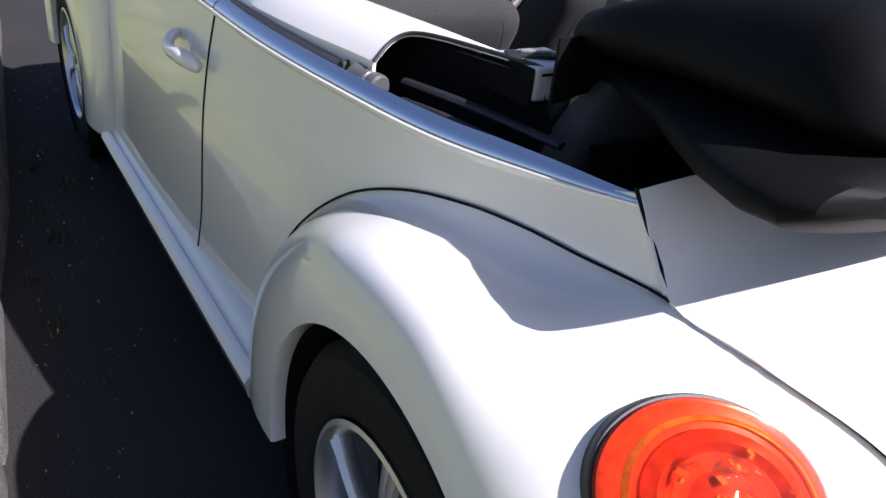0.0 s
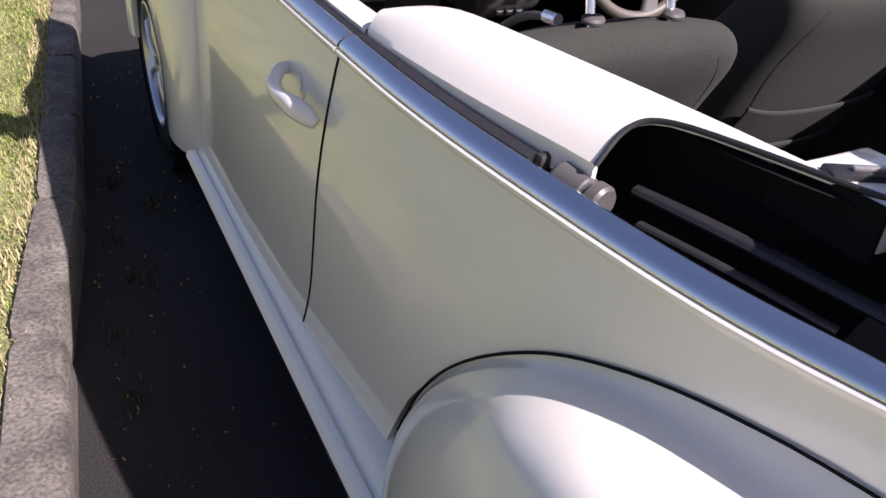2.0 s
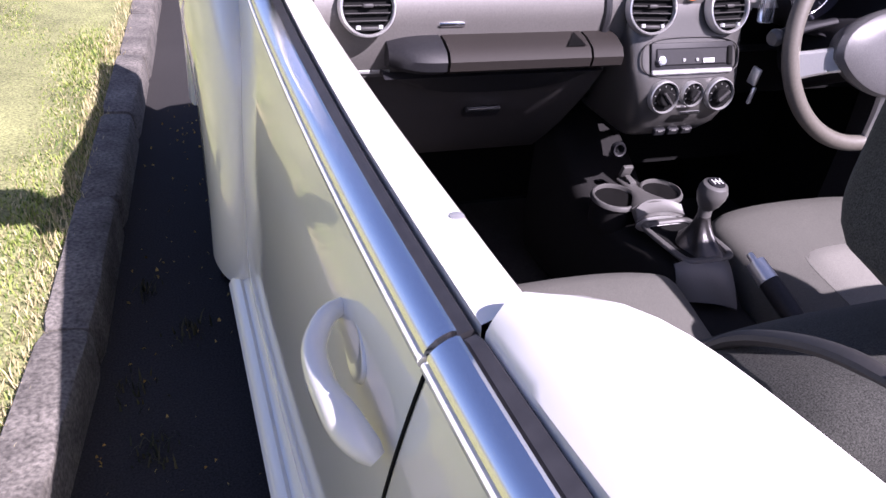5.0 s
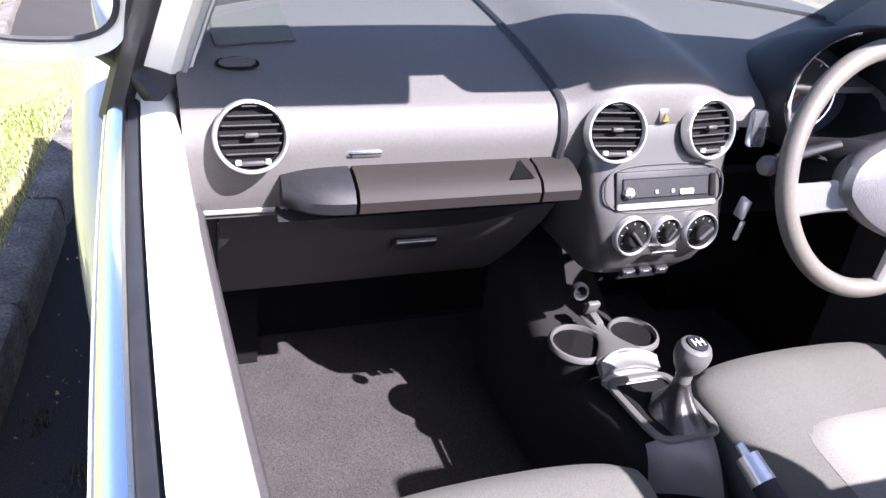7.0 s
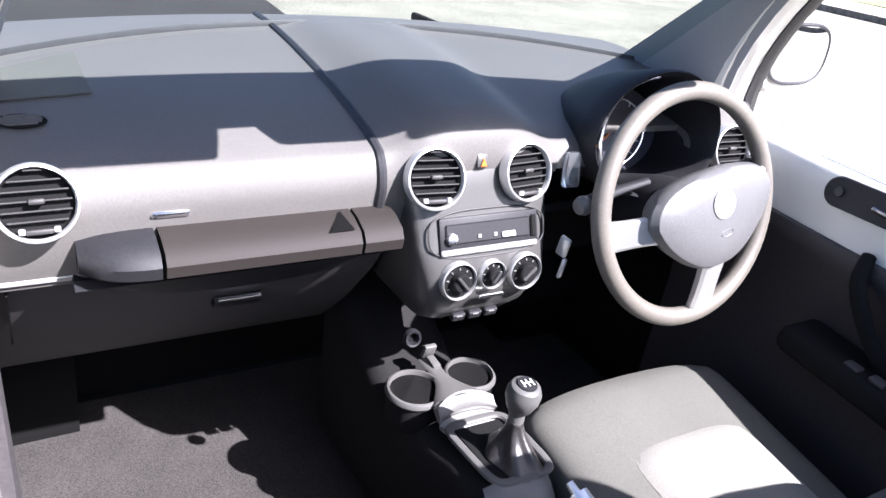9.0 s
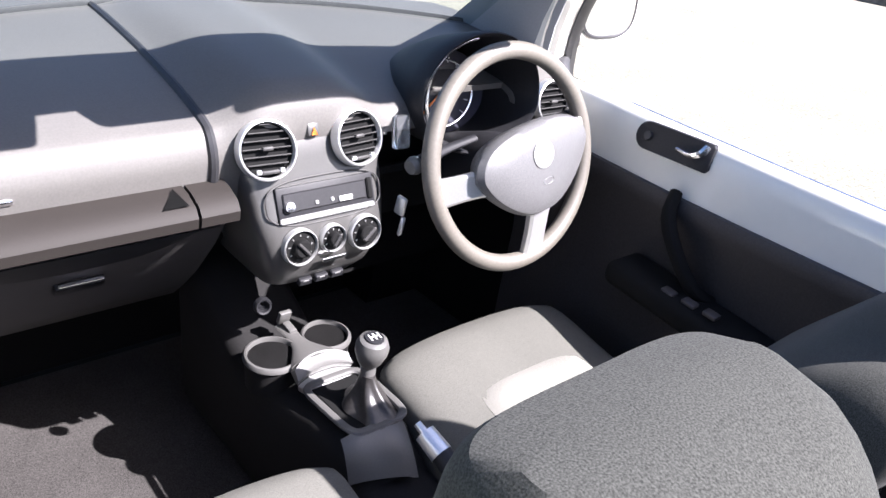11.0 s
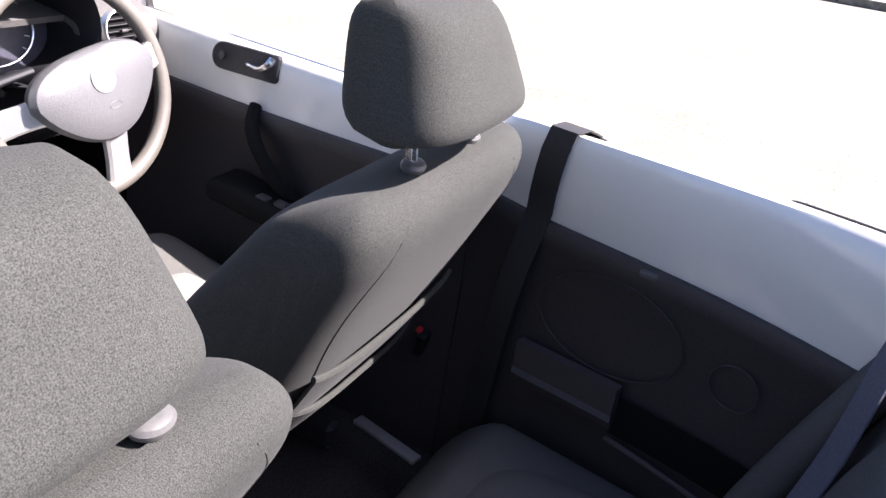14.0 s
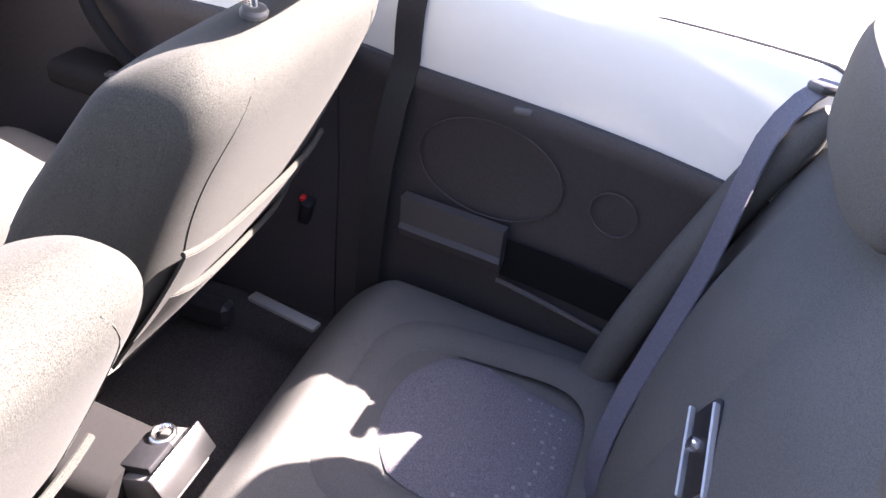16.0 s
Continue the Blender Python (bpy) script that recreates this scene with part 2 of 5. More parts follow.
def tube(points, r, seg=10, closed=False, flat=1.0):
    """A round bar along points; r may be a list. flat squeezes its section."""
    pts = [Vector(p) for p in points]
    n = len(pts)
    rs = r if isinstance(r, (list, tuple)) else [r] * n
    rings, up = [], None
    for i, p in enumerate(pts):
        if closed:
            d = pts[(i + 1) % n] - pts[i - 1]
        else:
            d = pts[min(i + 1, n - 1)] - pts[max(i - 1, 0)]
        d.normalize()
        if up is None:
            up = Vector((0, 0, 1)) if abs(d.z) < 0.9 else Vector((1, 0, 0))
        side = d.cross(up).normalized()
        up = side.cross(d).normalized()
        rings.append([p + side * rs[i] * math.cos(2 * math.pi * k / seg) + up * rs[i] * flat * math.sin(2 * math.pi * k / seg) for k in range(seg)])
    if closed:
        rings.append(rings[0])
        bm = grid(rings, True)
        bmesh.ops.remove_doubles(bm, verts=bm.verts, dist=1e-6)
        return bm
    return grid(rings, True, True)


def lathe(profile, seg=32, m=None, span=1.0):
    """A turned shape about z from (radius, height) pairs."""
    rows = []
    for r, h in profile:
        rows.append([Vector((r * math.cos(2 * math.pi * k / seg), r * math.sin(2 * math.pi * k / seg), h)) for k in range(seg)])
    bm = grid(rows, True, True)
    bmesh.ops.remove_doubles(bm, verts=bm.verts, dist=1e-6)
    if m is not None:
        bmesh.ops.transform(bm, matrix=m, verts=bm.verts)
    bmesh.ops.recalc_face_normals(bm, faces=bm.faces)
    return bm


def merge(*bms):
    """Several pieces of one part in one mesh."""
    out = bmesh.new()
    for b in bms:
        me = bpy.data.meshes.new("tmp")
        b.to_mesh(me)
        b.free()
        out.from_mesh(me)
        bpy.data.meshes.remove(me)
    return out


def mirrored(bm):
    """The same shape on the car's other side."""
    bmesh.ops.scale(bm, vec=(-1, 1, 1), verts=bm.verts)
    bmesh.ops.reverse_faces(bm, faces=bm.faces)
    return bm


def part(name, bm, material, parent=None, label="", sharp=35):
    me = bpy.data.meshes.new(name)
    bm.to_mesh(me)
    bm.free()
    me.materials.append(material)
    me.polygons.foreach_set("use_smooth", [True] * len(me.polygons))
    me.set_sharp_from_angle(angle=radians(sharp))
    ob = new(name, me)
    ob.parent = parent
    if label:
        ob["label"] = label
    return ob


def facing(origin, normal, up=(0, 0, 1)):
    """A frame at origin whose z is normal."""
    z = Vector(normal).normalized()
    x = Vector(up).cross(z).normalized()
    y = z.cross(x)
    m = Matrix((x, y, z)).transposed().to_4x4()
    m.translation = Vector(origin)
    return m


# ---- the car's lines: y forward from the rear axle, x to its right ----
WIDTH = [(-0.60, 0.40), (-0.18, 0.573), (0.10, 0.632), (0.40, 0.687), (0.65, 0.722), (0.89, 0.741), (1.26, 0.757), (1.70, 0.765), (2.20, 0.762), (2.60, 0.73)]
BELT_Z = [(-0.20, 0.893), (0.0, 0.868), (0.20, 0.852), (0.45, 0.854), (0.70, 0.860), (0.90, 0.868), (1.25, 0.880), (1.60, 0.897), (1.90, 0.915)]
REAR_CREASE = [(-0.180, 0.794), (-0.06, 0.795), (0.02, 0.793), (0.124, 0.782), (0.248, 0.753), (0.375, 0.694), (0.508, 0.580), (0.597, 0.450), (0.635, 0.33), (0.645, 0.22)]
CREST = [(0.13, 0.47), (0.206, 0.488), (0.40, 0.516), (0.54, 0.539), (0.66, 0.558), (0.74, 0.572), (0.80, 0.586), (0.845, 0.604), (0.88, 0.630), (0.905, 0.658)]
LINING_X = [(0.18, 0.435), (0.30, 0.483), (0.45, 0.528), (0.60, 0.558), (0.76, 0.584), (0.90, 0.618), (1.1, 0.628), (1.4, 0.640), (1.9, 0.655)]
LINING_Z = [(0.2, 0.766), (0.40, 0.777), (0.75, 0.793), (0.90, 0.800), (1.4, 0.806), (1.9, 0.83)]


def half(y, z):
    """Half the body's width at height z."""
    t = z - 0.60
    return ease(WIDTH, y) - (0.30 if t > 0 else 0.06) * t * t


def belt(y):
    return ease(BELT_Z, y)


def seam(z):
    """The rear edge of the door."""
    return ease([(0.24, 1.07), (0.36, 1.01), (0.44, 0.985), (0.60, 0.955), (0.74, 0.928), (0.88, 0.903)], z)


def two(bm, side):
    return mirrored(bm) if side > 0 else bm


# ---- ground ----
def ground_sheet():
    bm = bmesh.new()
    bmesh.ops.create_grid(bm, x_segments=8, y_segments=8, size=400)
    tagged(part("ground", bm, ASPHALT), "worn asphalt road surface darkened for the car's shade", "road", kind="structure")


def sunlit_road():
    """The open road, paled for full sun, beyond the ground darkened for the car's shade."""
    rows = []
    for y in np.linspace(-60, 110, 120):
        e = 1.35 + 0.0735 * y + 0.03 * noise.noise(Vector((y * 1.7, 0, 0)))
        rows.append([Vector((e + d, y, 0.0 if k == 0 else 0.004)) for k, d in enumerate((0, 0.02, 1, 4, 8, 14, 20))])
    tagged(part("road", grid(rows), ROAD), "road surface with coarse chippings, paled for sunlight", "road", kind="structure")


sunlit_road()
KERB_DIR = Vector((0.0735, 1.0, 0)).normalized()
KERB_SIDE = Vector((-KERB_DIR.y, KERB_DIR.x, 0))
KERB_AT = Vector((-1.095, 2.045, 0))


def kerb_point(along_m, out_m, z):
    """A place by the kerb, whose line steps back a little towards the rear of the car."""
    bend = 0.036 * min(1.0, max(0.0, -along_m / 0.62))
    return KERB_AT + KERB_DIR * along_m + KERB_SIDE * (out_m + bend) + Vector((0, 0, z))


ground_sheet()


def kerb_line():
    kerb = tagged(new("kerb"), "row of weathered grey concrete kerb stones", "kerb", kind="structure")
    prof = [(-0.006, -0.05), (-0.006, 0.02), (-0.002, 0.096), (0.006, 0.112), (0.020, 0.118), (0.106, 0.118), (0.110, 0.112), (0.112, -0.05)]
    length = 0.64
    for k in range(-9, 22):
        a0, a1 = k * length + 0.005, (k + 1) * length - 0.005
        dz, dx = random.uniform(-0.004, 0.004), random.uniform(-0.004, 0.004)
        rows = []
        n = 14
        for i in range(n + 1):
            a = a0 + (a1 - a0) * i / n
            ins = 0.007 if i in (0, n) else 0.0
            row = []
            for j, (o, h) in enumerate(prof):
                chip = 0.006 * noise.noise(Vector((a * 9, j * 1.3, k))) if 2 <= j <= 4 else 0.0
                row.append(kerb_point(a, o + dx + (ins if o < 0.05 else -ins) + max(chip, -0.002), h - ins + dz - abs(chip)))
            rows.append(row)
        part("kerb_stone", grid(rows, True, True), KERB, kerb)
    return kerb


kerb_line()


def verge():
    rows = []
    for a in np.linspace(-8, 40, 120):
        rows.append([kerb_point(a, o, 0.092 + 0.022 * noise.noise(Vector((a * 2.1, o * 2.1, 0))) + (0.0 if o < 0.3 else 0.012)) for o in (0.108, 0.15, 0.25, 0.4, 0.6, 0.9, 1.4, 2.2, 4, 9, 30)])
    tagged(part("verge", grid(rows), SOIL), "dry grassy soil of the verge", "verge", kind="structure")


verge()

car = tagged(new("convertible_car"), "small cream-white convertible car parked with its black top folded", "car")


# ---- outer body ----
def quarter_panel(side):
    cols = []
    for i in range(45):
        u = i / 44
        y0 = -0.178 + 1.078 * u
        lo = ease(REAR_CREASE, y0) if y0 < 0.64 else 0.24
        col = []
        for k in range(17):
            z = lo + (belt(y0) - lo) * k / 16
            f = max(0.0, min(1.0, (y0 - 0.55) / 0.35))
            y = y0 + f * (seam(z) - 0.003 - 0.90)
            if y0 < 0.0:
                y += 0.076 * (z - 0.793) / 0.1 * (-y0 / 0.178)
            col.append(Vector((-half(y, z), y, z)))
        cols.append(col)
    return part("quarter_panel", two(shell(cols, 0.012), side), PAINT, car)


def door_skin(side, door):
    cols = []
    for i in range(33):
        u = i / 32
        col = []
        for k in range(19):
            z = 0.24 + (belt(0.9) - 0.24) * k / 18
            a = seam(z) + 0.003
            y = a + (2.0 - a) * u
            z = z + (belt(y) - belt(0.9)) * k / 18
            col.append(Vector((-half(y, z), y, z)))
        cols.append(col)
    return part("door_skin", two(shell(cols, 0.012), side), PAINT, door)


def fender(name, side, cy, crease, lip=0.345, out=0.835, soft=0.60, bulge=0.034, flare=0.016, rise=0.45, aft=(0.40, 0.80, 0.06), top=(-0.17, -0.15, -0.34)):
    """A round wing over a wheel at cy: from the wheel-arch lip over the bulge to the crease on the body."""
    rows = []
    for c in crease:
        c = Vector(c)
        v = Vector((c.y - cy, c.z - 0.316))
        ang = math.atan2(v.y, v.x)
        wide = out + flare * max(0.0, math.sin(ang)) ** 3
        l = Vector((-wide + 0.012, cy + lip * math.cos(ang), 0.316 + lip * math.sin(ang)))
        rad = Vector((0, math.cos(ang), math.sin(ang)))
        reach = max(v.length - lip, 0.05)
        row = [l + Vector((0.026, 0, 0)) - rad * 0.002, l + Vector((0.008, 0, 0)) - rad * 0.004]
        fore = min(1.0, max(0.0, (c.y - cy + 0.34) / 0.26))
        up = max(0.0, math.sin(ang)) ** 5 * fore
        p1 = l + Vector((-bulge, 0, 0)) + rad * reach * (aft[0] + (rise - aft[0]) * fore + top[0] * up)
        p2 = c + Vector((-1, 0, 0)) * (wide - abs(c.x)) * (aft[1] + (soft - aft[1]) * fore + top[1] * up) + rad * reach * (aft[2] - (0.03 + aft[2]) * fore + top[2] * up)
        for k in range(21):
            t = k / 20
            row.append(l * (1 - t) ** 3 + p1 * 3 * t * (1 - t) ** 2 + p2 * 3 * t * t * (1 - t) + c * t**3)
        row.append(c + Vector((0.02, 0, 0)) - rad * 0.014)
        rows.append(row)
    return part(name, two(grid(rows), side), PAINT, car)


def rear_crease():
    pts = [(-half(y, z), y, z) for y, z in reversed(REAR_CREASE)]
    tail = [(-0.532, -0.287, 0.772), (-0.430, -0.383, 0.698), (-0.36, -0.48, 0.60), (-0.36, -0.56, 0.45), (-0.38, -0.58, 0.30)]
    return along(pts + tail, 70)


def body_gaps(side):
    """Dark gaps along the wing, round the lid and at the panel's rear edge."""
    pts = rear_crease()
    part("wing_gap", two(tube([p + Vector((-0.0030, 0, 0.0030)) for p in pts[3:]], 0.0020, 6), side), GAP, car)
    edge = along([(-0.566, -0.105, 0.896), (-0.562, -0.142, 0.845), (-0.560, -0.181, 0.794)], 10)
    part("lid_gap", two(tube([p + Vector((-0.006, -0.003, 0.003)) for p in edge], 0.0034, 6), side), GAP, car)
    line = [Vector((-half(seam(z), z) - 0.0006, seam(z), z)) for z in np.linspace(0.27, belt(0.9) - 0.004, 30)]
    part("door_gap", two(tube(line, 0.0020, 6), side), GAP, car)


def front_crease():
    yz = [(1.98, 0.22), (1.93, 0.30), (1.86, 0.45), (1.825, 0.60), (1.825, 0.72), (1.85, 0.80), (1.95, 0.865), (2.12, 0.905), (2.40, 0.915), (2.70, 0.88), (3.0, 0.72), (3.12, 0.45), (3.15, 0.30)]
    return along([(-half(y, z) + 0.006, y, z) for y, z in yz], 60)


def sill(side):
    prof = [(-0.70, 0.14), (-0.762, 0.155), (-0.790, 0.190), (-0.797, 0.222), (-0.788, 0.240), (-0.774, 0.249), (-0.768, 0.246), (-0.763, 0.250), (-0.755, 0.262), (-0.735, 0.285), (-0.70, 0.295), (-0.69, 0.14)]
    rows = [[Vector((x - 0.004 * (y - 1.26), y, z)) for x, z in prof] for y in np.linspace(0.56, 1.99, 24)]
    return part("sill", two(grid(rows, True, True), side), PAINT, car)


def wheel(side, y):
    w = new("wheel")
    w.parent = car
    m = Matrix.Translation((0, y, 0.316)) @ Matrix.Rotation(radians(-90), 4, "Y")
    tyre = [(0.190, 0.60), (0.235, 0.598), (0.290, 0.605), (0.312, 0.625), (0.316, 0.66), (0.316, 0.74), (0.312, 0.775), (0.290, 0.798), (0.245, 0.803), (0.212, 0.797), (0.200, 0.785), (0.190, 0.70)]
    part("tyre", two(lathe(tyre, 56, m), side), RUBBER, w)
    pieces = [lathe([(0.188, 0.66), (0.191, 0.78), (0.201, 0.793), (0.205, 0.799), (0.197, 0.801), (0.187, 0.792), (0.179, 0.76), (0.177, 0.66)], 56, m)]
    for k in range(6):
        a = 2 * math.pi * k / 6
        for off in (-0.16, 0.16):
            pts = [m @ Vector((r * math.cos(a + b), r * math.sin(a + b), h)) for r, b, h in ((0.035, off * 0.4, 0.772), (0.10, off * 0.28, 0.782), (0.190, off * 0.33, 0.776))]
            pieces.append(tube(along(pts, 6), [0.020, 0.017, 0.015, 0.014, 0.014, 0.016], 8, flat=0.7))
    pieces.append(lathe([(0.0, 0.74), (0.055, 0.74), (0.058, 0.776), (0.035, 0.788), (0.0, 0.79)], 24, m))
    part("rim", two(merge(*pieces), side), SILVER, w, "silver alloy wheel rim")
    part("brake_drum", two(lathe([(0.0, 0.55), (0.195, 0.55), (0.195, 0.66), (0.0, 0.66)], 32, m), side), GAP, w)


def wheel_well(side, y):
    m = Matrix.Translation((0, y, 0.316)) @ Matrix.Rotation(radians(-90), 4, "Y")
    bm = lathe([(0.0, 0.52), (0.345, 0.52), (0.350, 0.80), (0.345, 0.80), (0.338, 0.53), (0.0, 0.53)], 48, m)
    part("wheel_liner", two(bm, side), GAP, car)


for s in (-1, 1):
    quarter_panel(s)
    fender("rear_fender", s, 0.0, rear_crease(), out=0.832, soft=-0.094, bulge=0.0, flare=0.0, rise=0.899, aft=(0.40, 0.80, 0.06), top=(0.714, 0.322, -0.903))
    fender("front_fender", s, 2.515, front_crease(), out=0.822, bulge=0.034, flare=0.014)
    sill(s)
    body_gaps(s)
    for y in (0.0, 2.515):
        wheel(s, y)
        wheel_well(s, y)


def belt_chrome(side, parent, y0, y1):
    """Along the belt: a painted lip, a dark groove and a rounded chrome strip above it."""
    def run(name, prof, material, label=""):
        rows = []
        for y in np.linspace(y0, y1, 44):
            z, w = belt(y), half(y, belt(y))
            k = ease([(-0.12, 0.30), (0.0, 0.75), (0.12, 1.0)], y)
            rows.append([Vector((-w + a * k, y, z + b * k)) for a, b in prof])
        part(name, two(grid(rows, True, True), side), material, parent, label)
    run("chrome_strip", [(-0.0030, 0.0010), (-0.0052, 0.0030), (-0.0045, 0.0060), (-0.0015, 0.0105), (0.0030, 0.0150), (0.0090, 0.0190), (0.0160, 0.0215), (0.0195, 0.0205), (0.0200, -0.004)], CHROME, "polished chrome strip")
    run("belt_lip", [(0.0050, -0.013), (-0.0030, -0.013), (-0.0075, -0.0095), (-0.0098, -0.0050), (-0.0094, -0.0012), (-0.0068, 0.0008), (0.0050, 0.0010)], PAINT, "white painted lip below the chrome")
    run("belt_groove", [(-0.0030, 0.0003), (-0.0030, 0.0035), (0.0060, 0.0035), (0.0060, 0.0003)], SLAT)


def weather_strip(side, parent, y0, y1):
    rows = []
    for y in np.linspace(y0, y1, 40):
        z, w = belt(y), half(y, belt(y))
        h = 0.020 if y > 0.9 else 0.023
        q = 0.037 if y > 0.9 else ease([(0.42, 0.046), (0.6, 0.044), (0.9, 0.038)], y)
        rows.append([Vector((-w + 0.020, y, z + 0.014)), Vector((-w + 0.023, y, z + h - 0.003)), Vector((-w + q - 0.005, y, z + h)), Vector((-w + q, y, z + h - 0.006)), Vector((-w + q + 0.004, y, z - 0.02)), Vector((-w + 0.020, y, z - 0.02))])
    part("weather_strip", two(grid(rows, True, True), side), SEAL, parent, "black rubber weather strip")


def door_upper(side, door):
    """White painted inner top of the door, turning down to the black lining."""
    rows = []
    for y in np.linspace(0.905, 1.90, 40):
        z, w = belt(y), half(y, belt(y))
        a = Vector((-w + 0.037, y, z + 0.025))
        b = Vector((-ease(LINING_X, y), y, ease(LINING_Z, y)))
        p1 = a + Vector((0.058, 0, 0.028))
        p2 = b + Vector((-0.006, 0, 0.085))
        row = [a + Vector((0.002, 0, -0.03))]
        row += [a * (1 - t) ** 3 + p1 * 3 * t * (1 - t) ** 2 + p2 * 3 * t * t * (1 - t) + b * t**3 for t in np.linspace(0, 1, 14)]
        row.append(b + Vector((-0.03, 0, -0.004)))
        rows.append(row)
    part("upper_panel", two(grid(rows), side), PAINT, door, "white painted inner top of the door")
    part("lock_pin", two(lathe([(0.0, 0.0), (0.007, 0.0), (0.007, 0.002), (0.004, 0.003), (0.0, 0.003)], 14, Matrix.Translation((-0.655, 1.041, 0.9055))), side), SATIN, door)


def cover_section(y, v):
    """A point on the white cover beside the rear seat: v runs from its outer edge over the crest down to its lower edge."""
    w = half(y, belt(y))
    zc = ease([(0.13, 0.941), (0.30, 0.944), (0.55, 0.946), (0.70, 0.946), (0.80, 0.945), (0.85, 0.939), (0.88, 0.930), (0.90, 0.920)], y)
    a = Vector((-w + ease([(0.3, 0.036), (0.45, 0.045), (0.6, 0.043), (0.9, 0.037)], y), y, ease([(0.13, 0.892), (0.41, 0.895), (0.60, 0.893), (0.9, 0.893)], y)))
    c = Vector((-ease(CREST, y), y, zc))
    b = Vector((-ease(LINING_X, y), y, ease(LINING_Z, y)))
    if v <= 0.6:
        t = v / 0.6
        p = a + (c - a) * 0.45 + Vector((0, 0, 0.028))
        return a * (1 - t) ** 2 + p * 2 * t * (1 - t) + c * t * t
    t = (v - 0.6) / 0.4
    p = Vector((c.x + 0.5 * (b.x - c.x) + 0.020, y, c.z - 0.012))
    return c * (1 - t) ** 2 + p * 2 * t * (1 - t) + b * t * t


def rear_cover(side):
    rows = []
    for v in list(np.linspace(0, 0.6, 13)) + list(np.linspace(0.65, 1, 9)):
        tail = [(0.75, 0.20), (0.9, 0.28), (1, 0.31)] if side < 0 else [(0.75, 0.17), (1, 0.17)]
        start = ease([(0, 0.414), (0.30, 0.420), (0.42, 0.385), (0.54, 0.26), (0.6, 0.200)] + tail, v)
        rows.append([cover_section(start + (0.897 - start) * u, v) for u in np.linspace(0, 1, 30)])
    rows.insert(0, [p + Vector((-0.001, 0, -0.030)) for p in rows[0]])
    part("rear_side_cover", two(shell(rows, 0.006), side), PAINT, car, "white painted cover beside the rear seat")
    back_rows = [[cover_section(st + 0.006 + (0.88 - st) * u, v) + Vector((-0.012, 0, -0.012)) for u in np.linspace(0, 1, 16)] for v, st in ((0.50, 0.33), (0.54, 0.26), (0.6, 0.200), (0.7, 0.18), (0.85, 0.17), (1.0, 0.17))]
    part("cover_backing", two(grid(back_rows), side), GAP, car)
    # black lip round the cut-out at its rear end
    lip = [cover_section(ease([(0, 0.414), (0.30, 0.420), (0.42, 0.385), (0.54, 0.26), (0.6, 0.200)] + tail, v) - 0.002, v) for v in np.linspace(0, 1.0, 36)]
    part("cover_seal", two(tube(lip, 0.0032, 8), side), SEAL, car)


def lining(side, parent, name, y0, y1, low=0.20):
    rows = []
    for y in np.linspace(y0, y1, 20):
        xb, zb = -ease(LINING_X, y), ease(LINING_Z, y)
        rows.append([Vector((xb - 0.02, y, zb + 0.003)), Vector((xb + 0.010, y, zb - 0.001)), Vector((xb + 0.014, y, zb - 0.012)), Vector((xb + 0.012, y, zb - 0.035)), Vector((xb + 0.000, y, zb - 0.055)), Vector((xb - 0.004, y, 0.56)), Vector((xb + 0.01, y, 0.38)), Vector((xb + 0.02, y, low))])
    part(name, two(shell(rows, 0.01), side), LINING, parent, "black plastic lining")


def pull_handle(door, side):
    """Curved outside pull handle over a shallow cup."""
    pts = [(-0.735, 1.113, 0.774), (-0.758, 1.100, 0.774), (-0.776, 1.075, 0.760), (-0.779, 1.035, 0.754), (-0.776, 0.995, 0.757), (-0.766, 0.955, 0.755), (-0.750, 0.934, 0.742)]
    thick = [ease([(0, 0.009), (0.3, 0.0125), (0.6, 0.0145), (0.8, 0.0175), (0.95, 0.014), (1, 0.009)], i / 21) for i in range(22)]
    part("door_handle", two(tube(along(pts, 22), thick, 12, flat=1.1), side), PAINT, door, "white curved door handle")
    cup = lathe([(0.0, -0.002), (0.026, -0.001), (0.031, 0.0006), (0.034, 0.0002), (0.036, -0.003), (0.0, -0.006)], 32)
    bmesh.ops.scale(cup, vec=(1.15, 0.80, 1), verts=cup.verts)
    bmesh.ops.transform(cup, matrix=facing((-half(1.058, 0.762) - 0.0005, 1.058, 0.762), (-1, 0.02, 0.12)), verts=cup.verts)
    part("handle_cup", two(cup, side), PAINT, door)
    part("lock_split", two(tube([Vector((-0.770 + 0.0172 * math.cos(a), 0.972, 0.756 + 0.0172 * math.sin(a))) for a in np.linspace(1.2, 5.0, 14)], 0.0010, 6), side), GAP, door)


for s in (-1, 1):
    d = new("door")
    d.parent = car
    door_skin(s, d)
    belt_chrome(s, d, 0.908, 1.80)
    weather_strip(s, d, 0.908, 1.84)
    door_upper(s, d)
    lining(s, d, "lining", 0.915, 1.82)
    pull_handle(d, s)
    belt_chrome(s, car, -0.12, 0.902)
    weather_strip(s, car, 0.485, 0.902)
    rear_cover(s)
    lining(s, car, "rear_lining", 0.17, 0.912)
    if s > 0:
        right_door = d


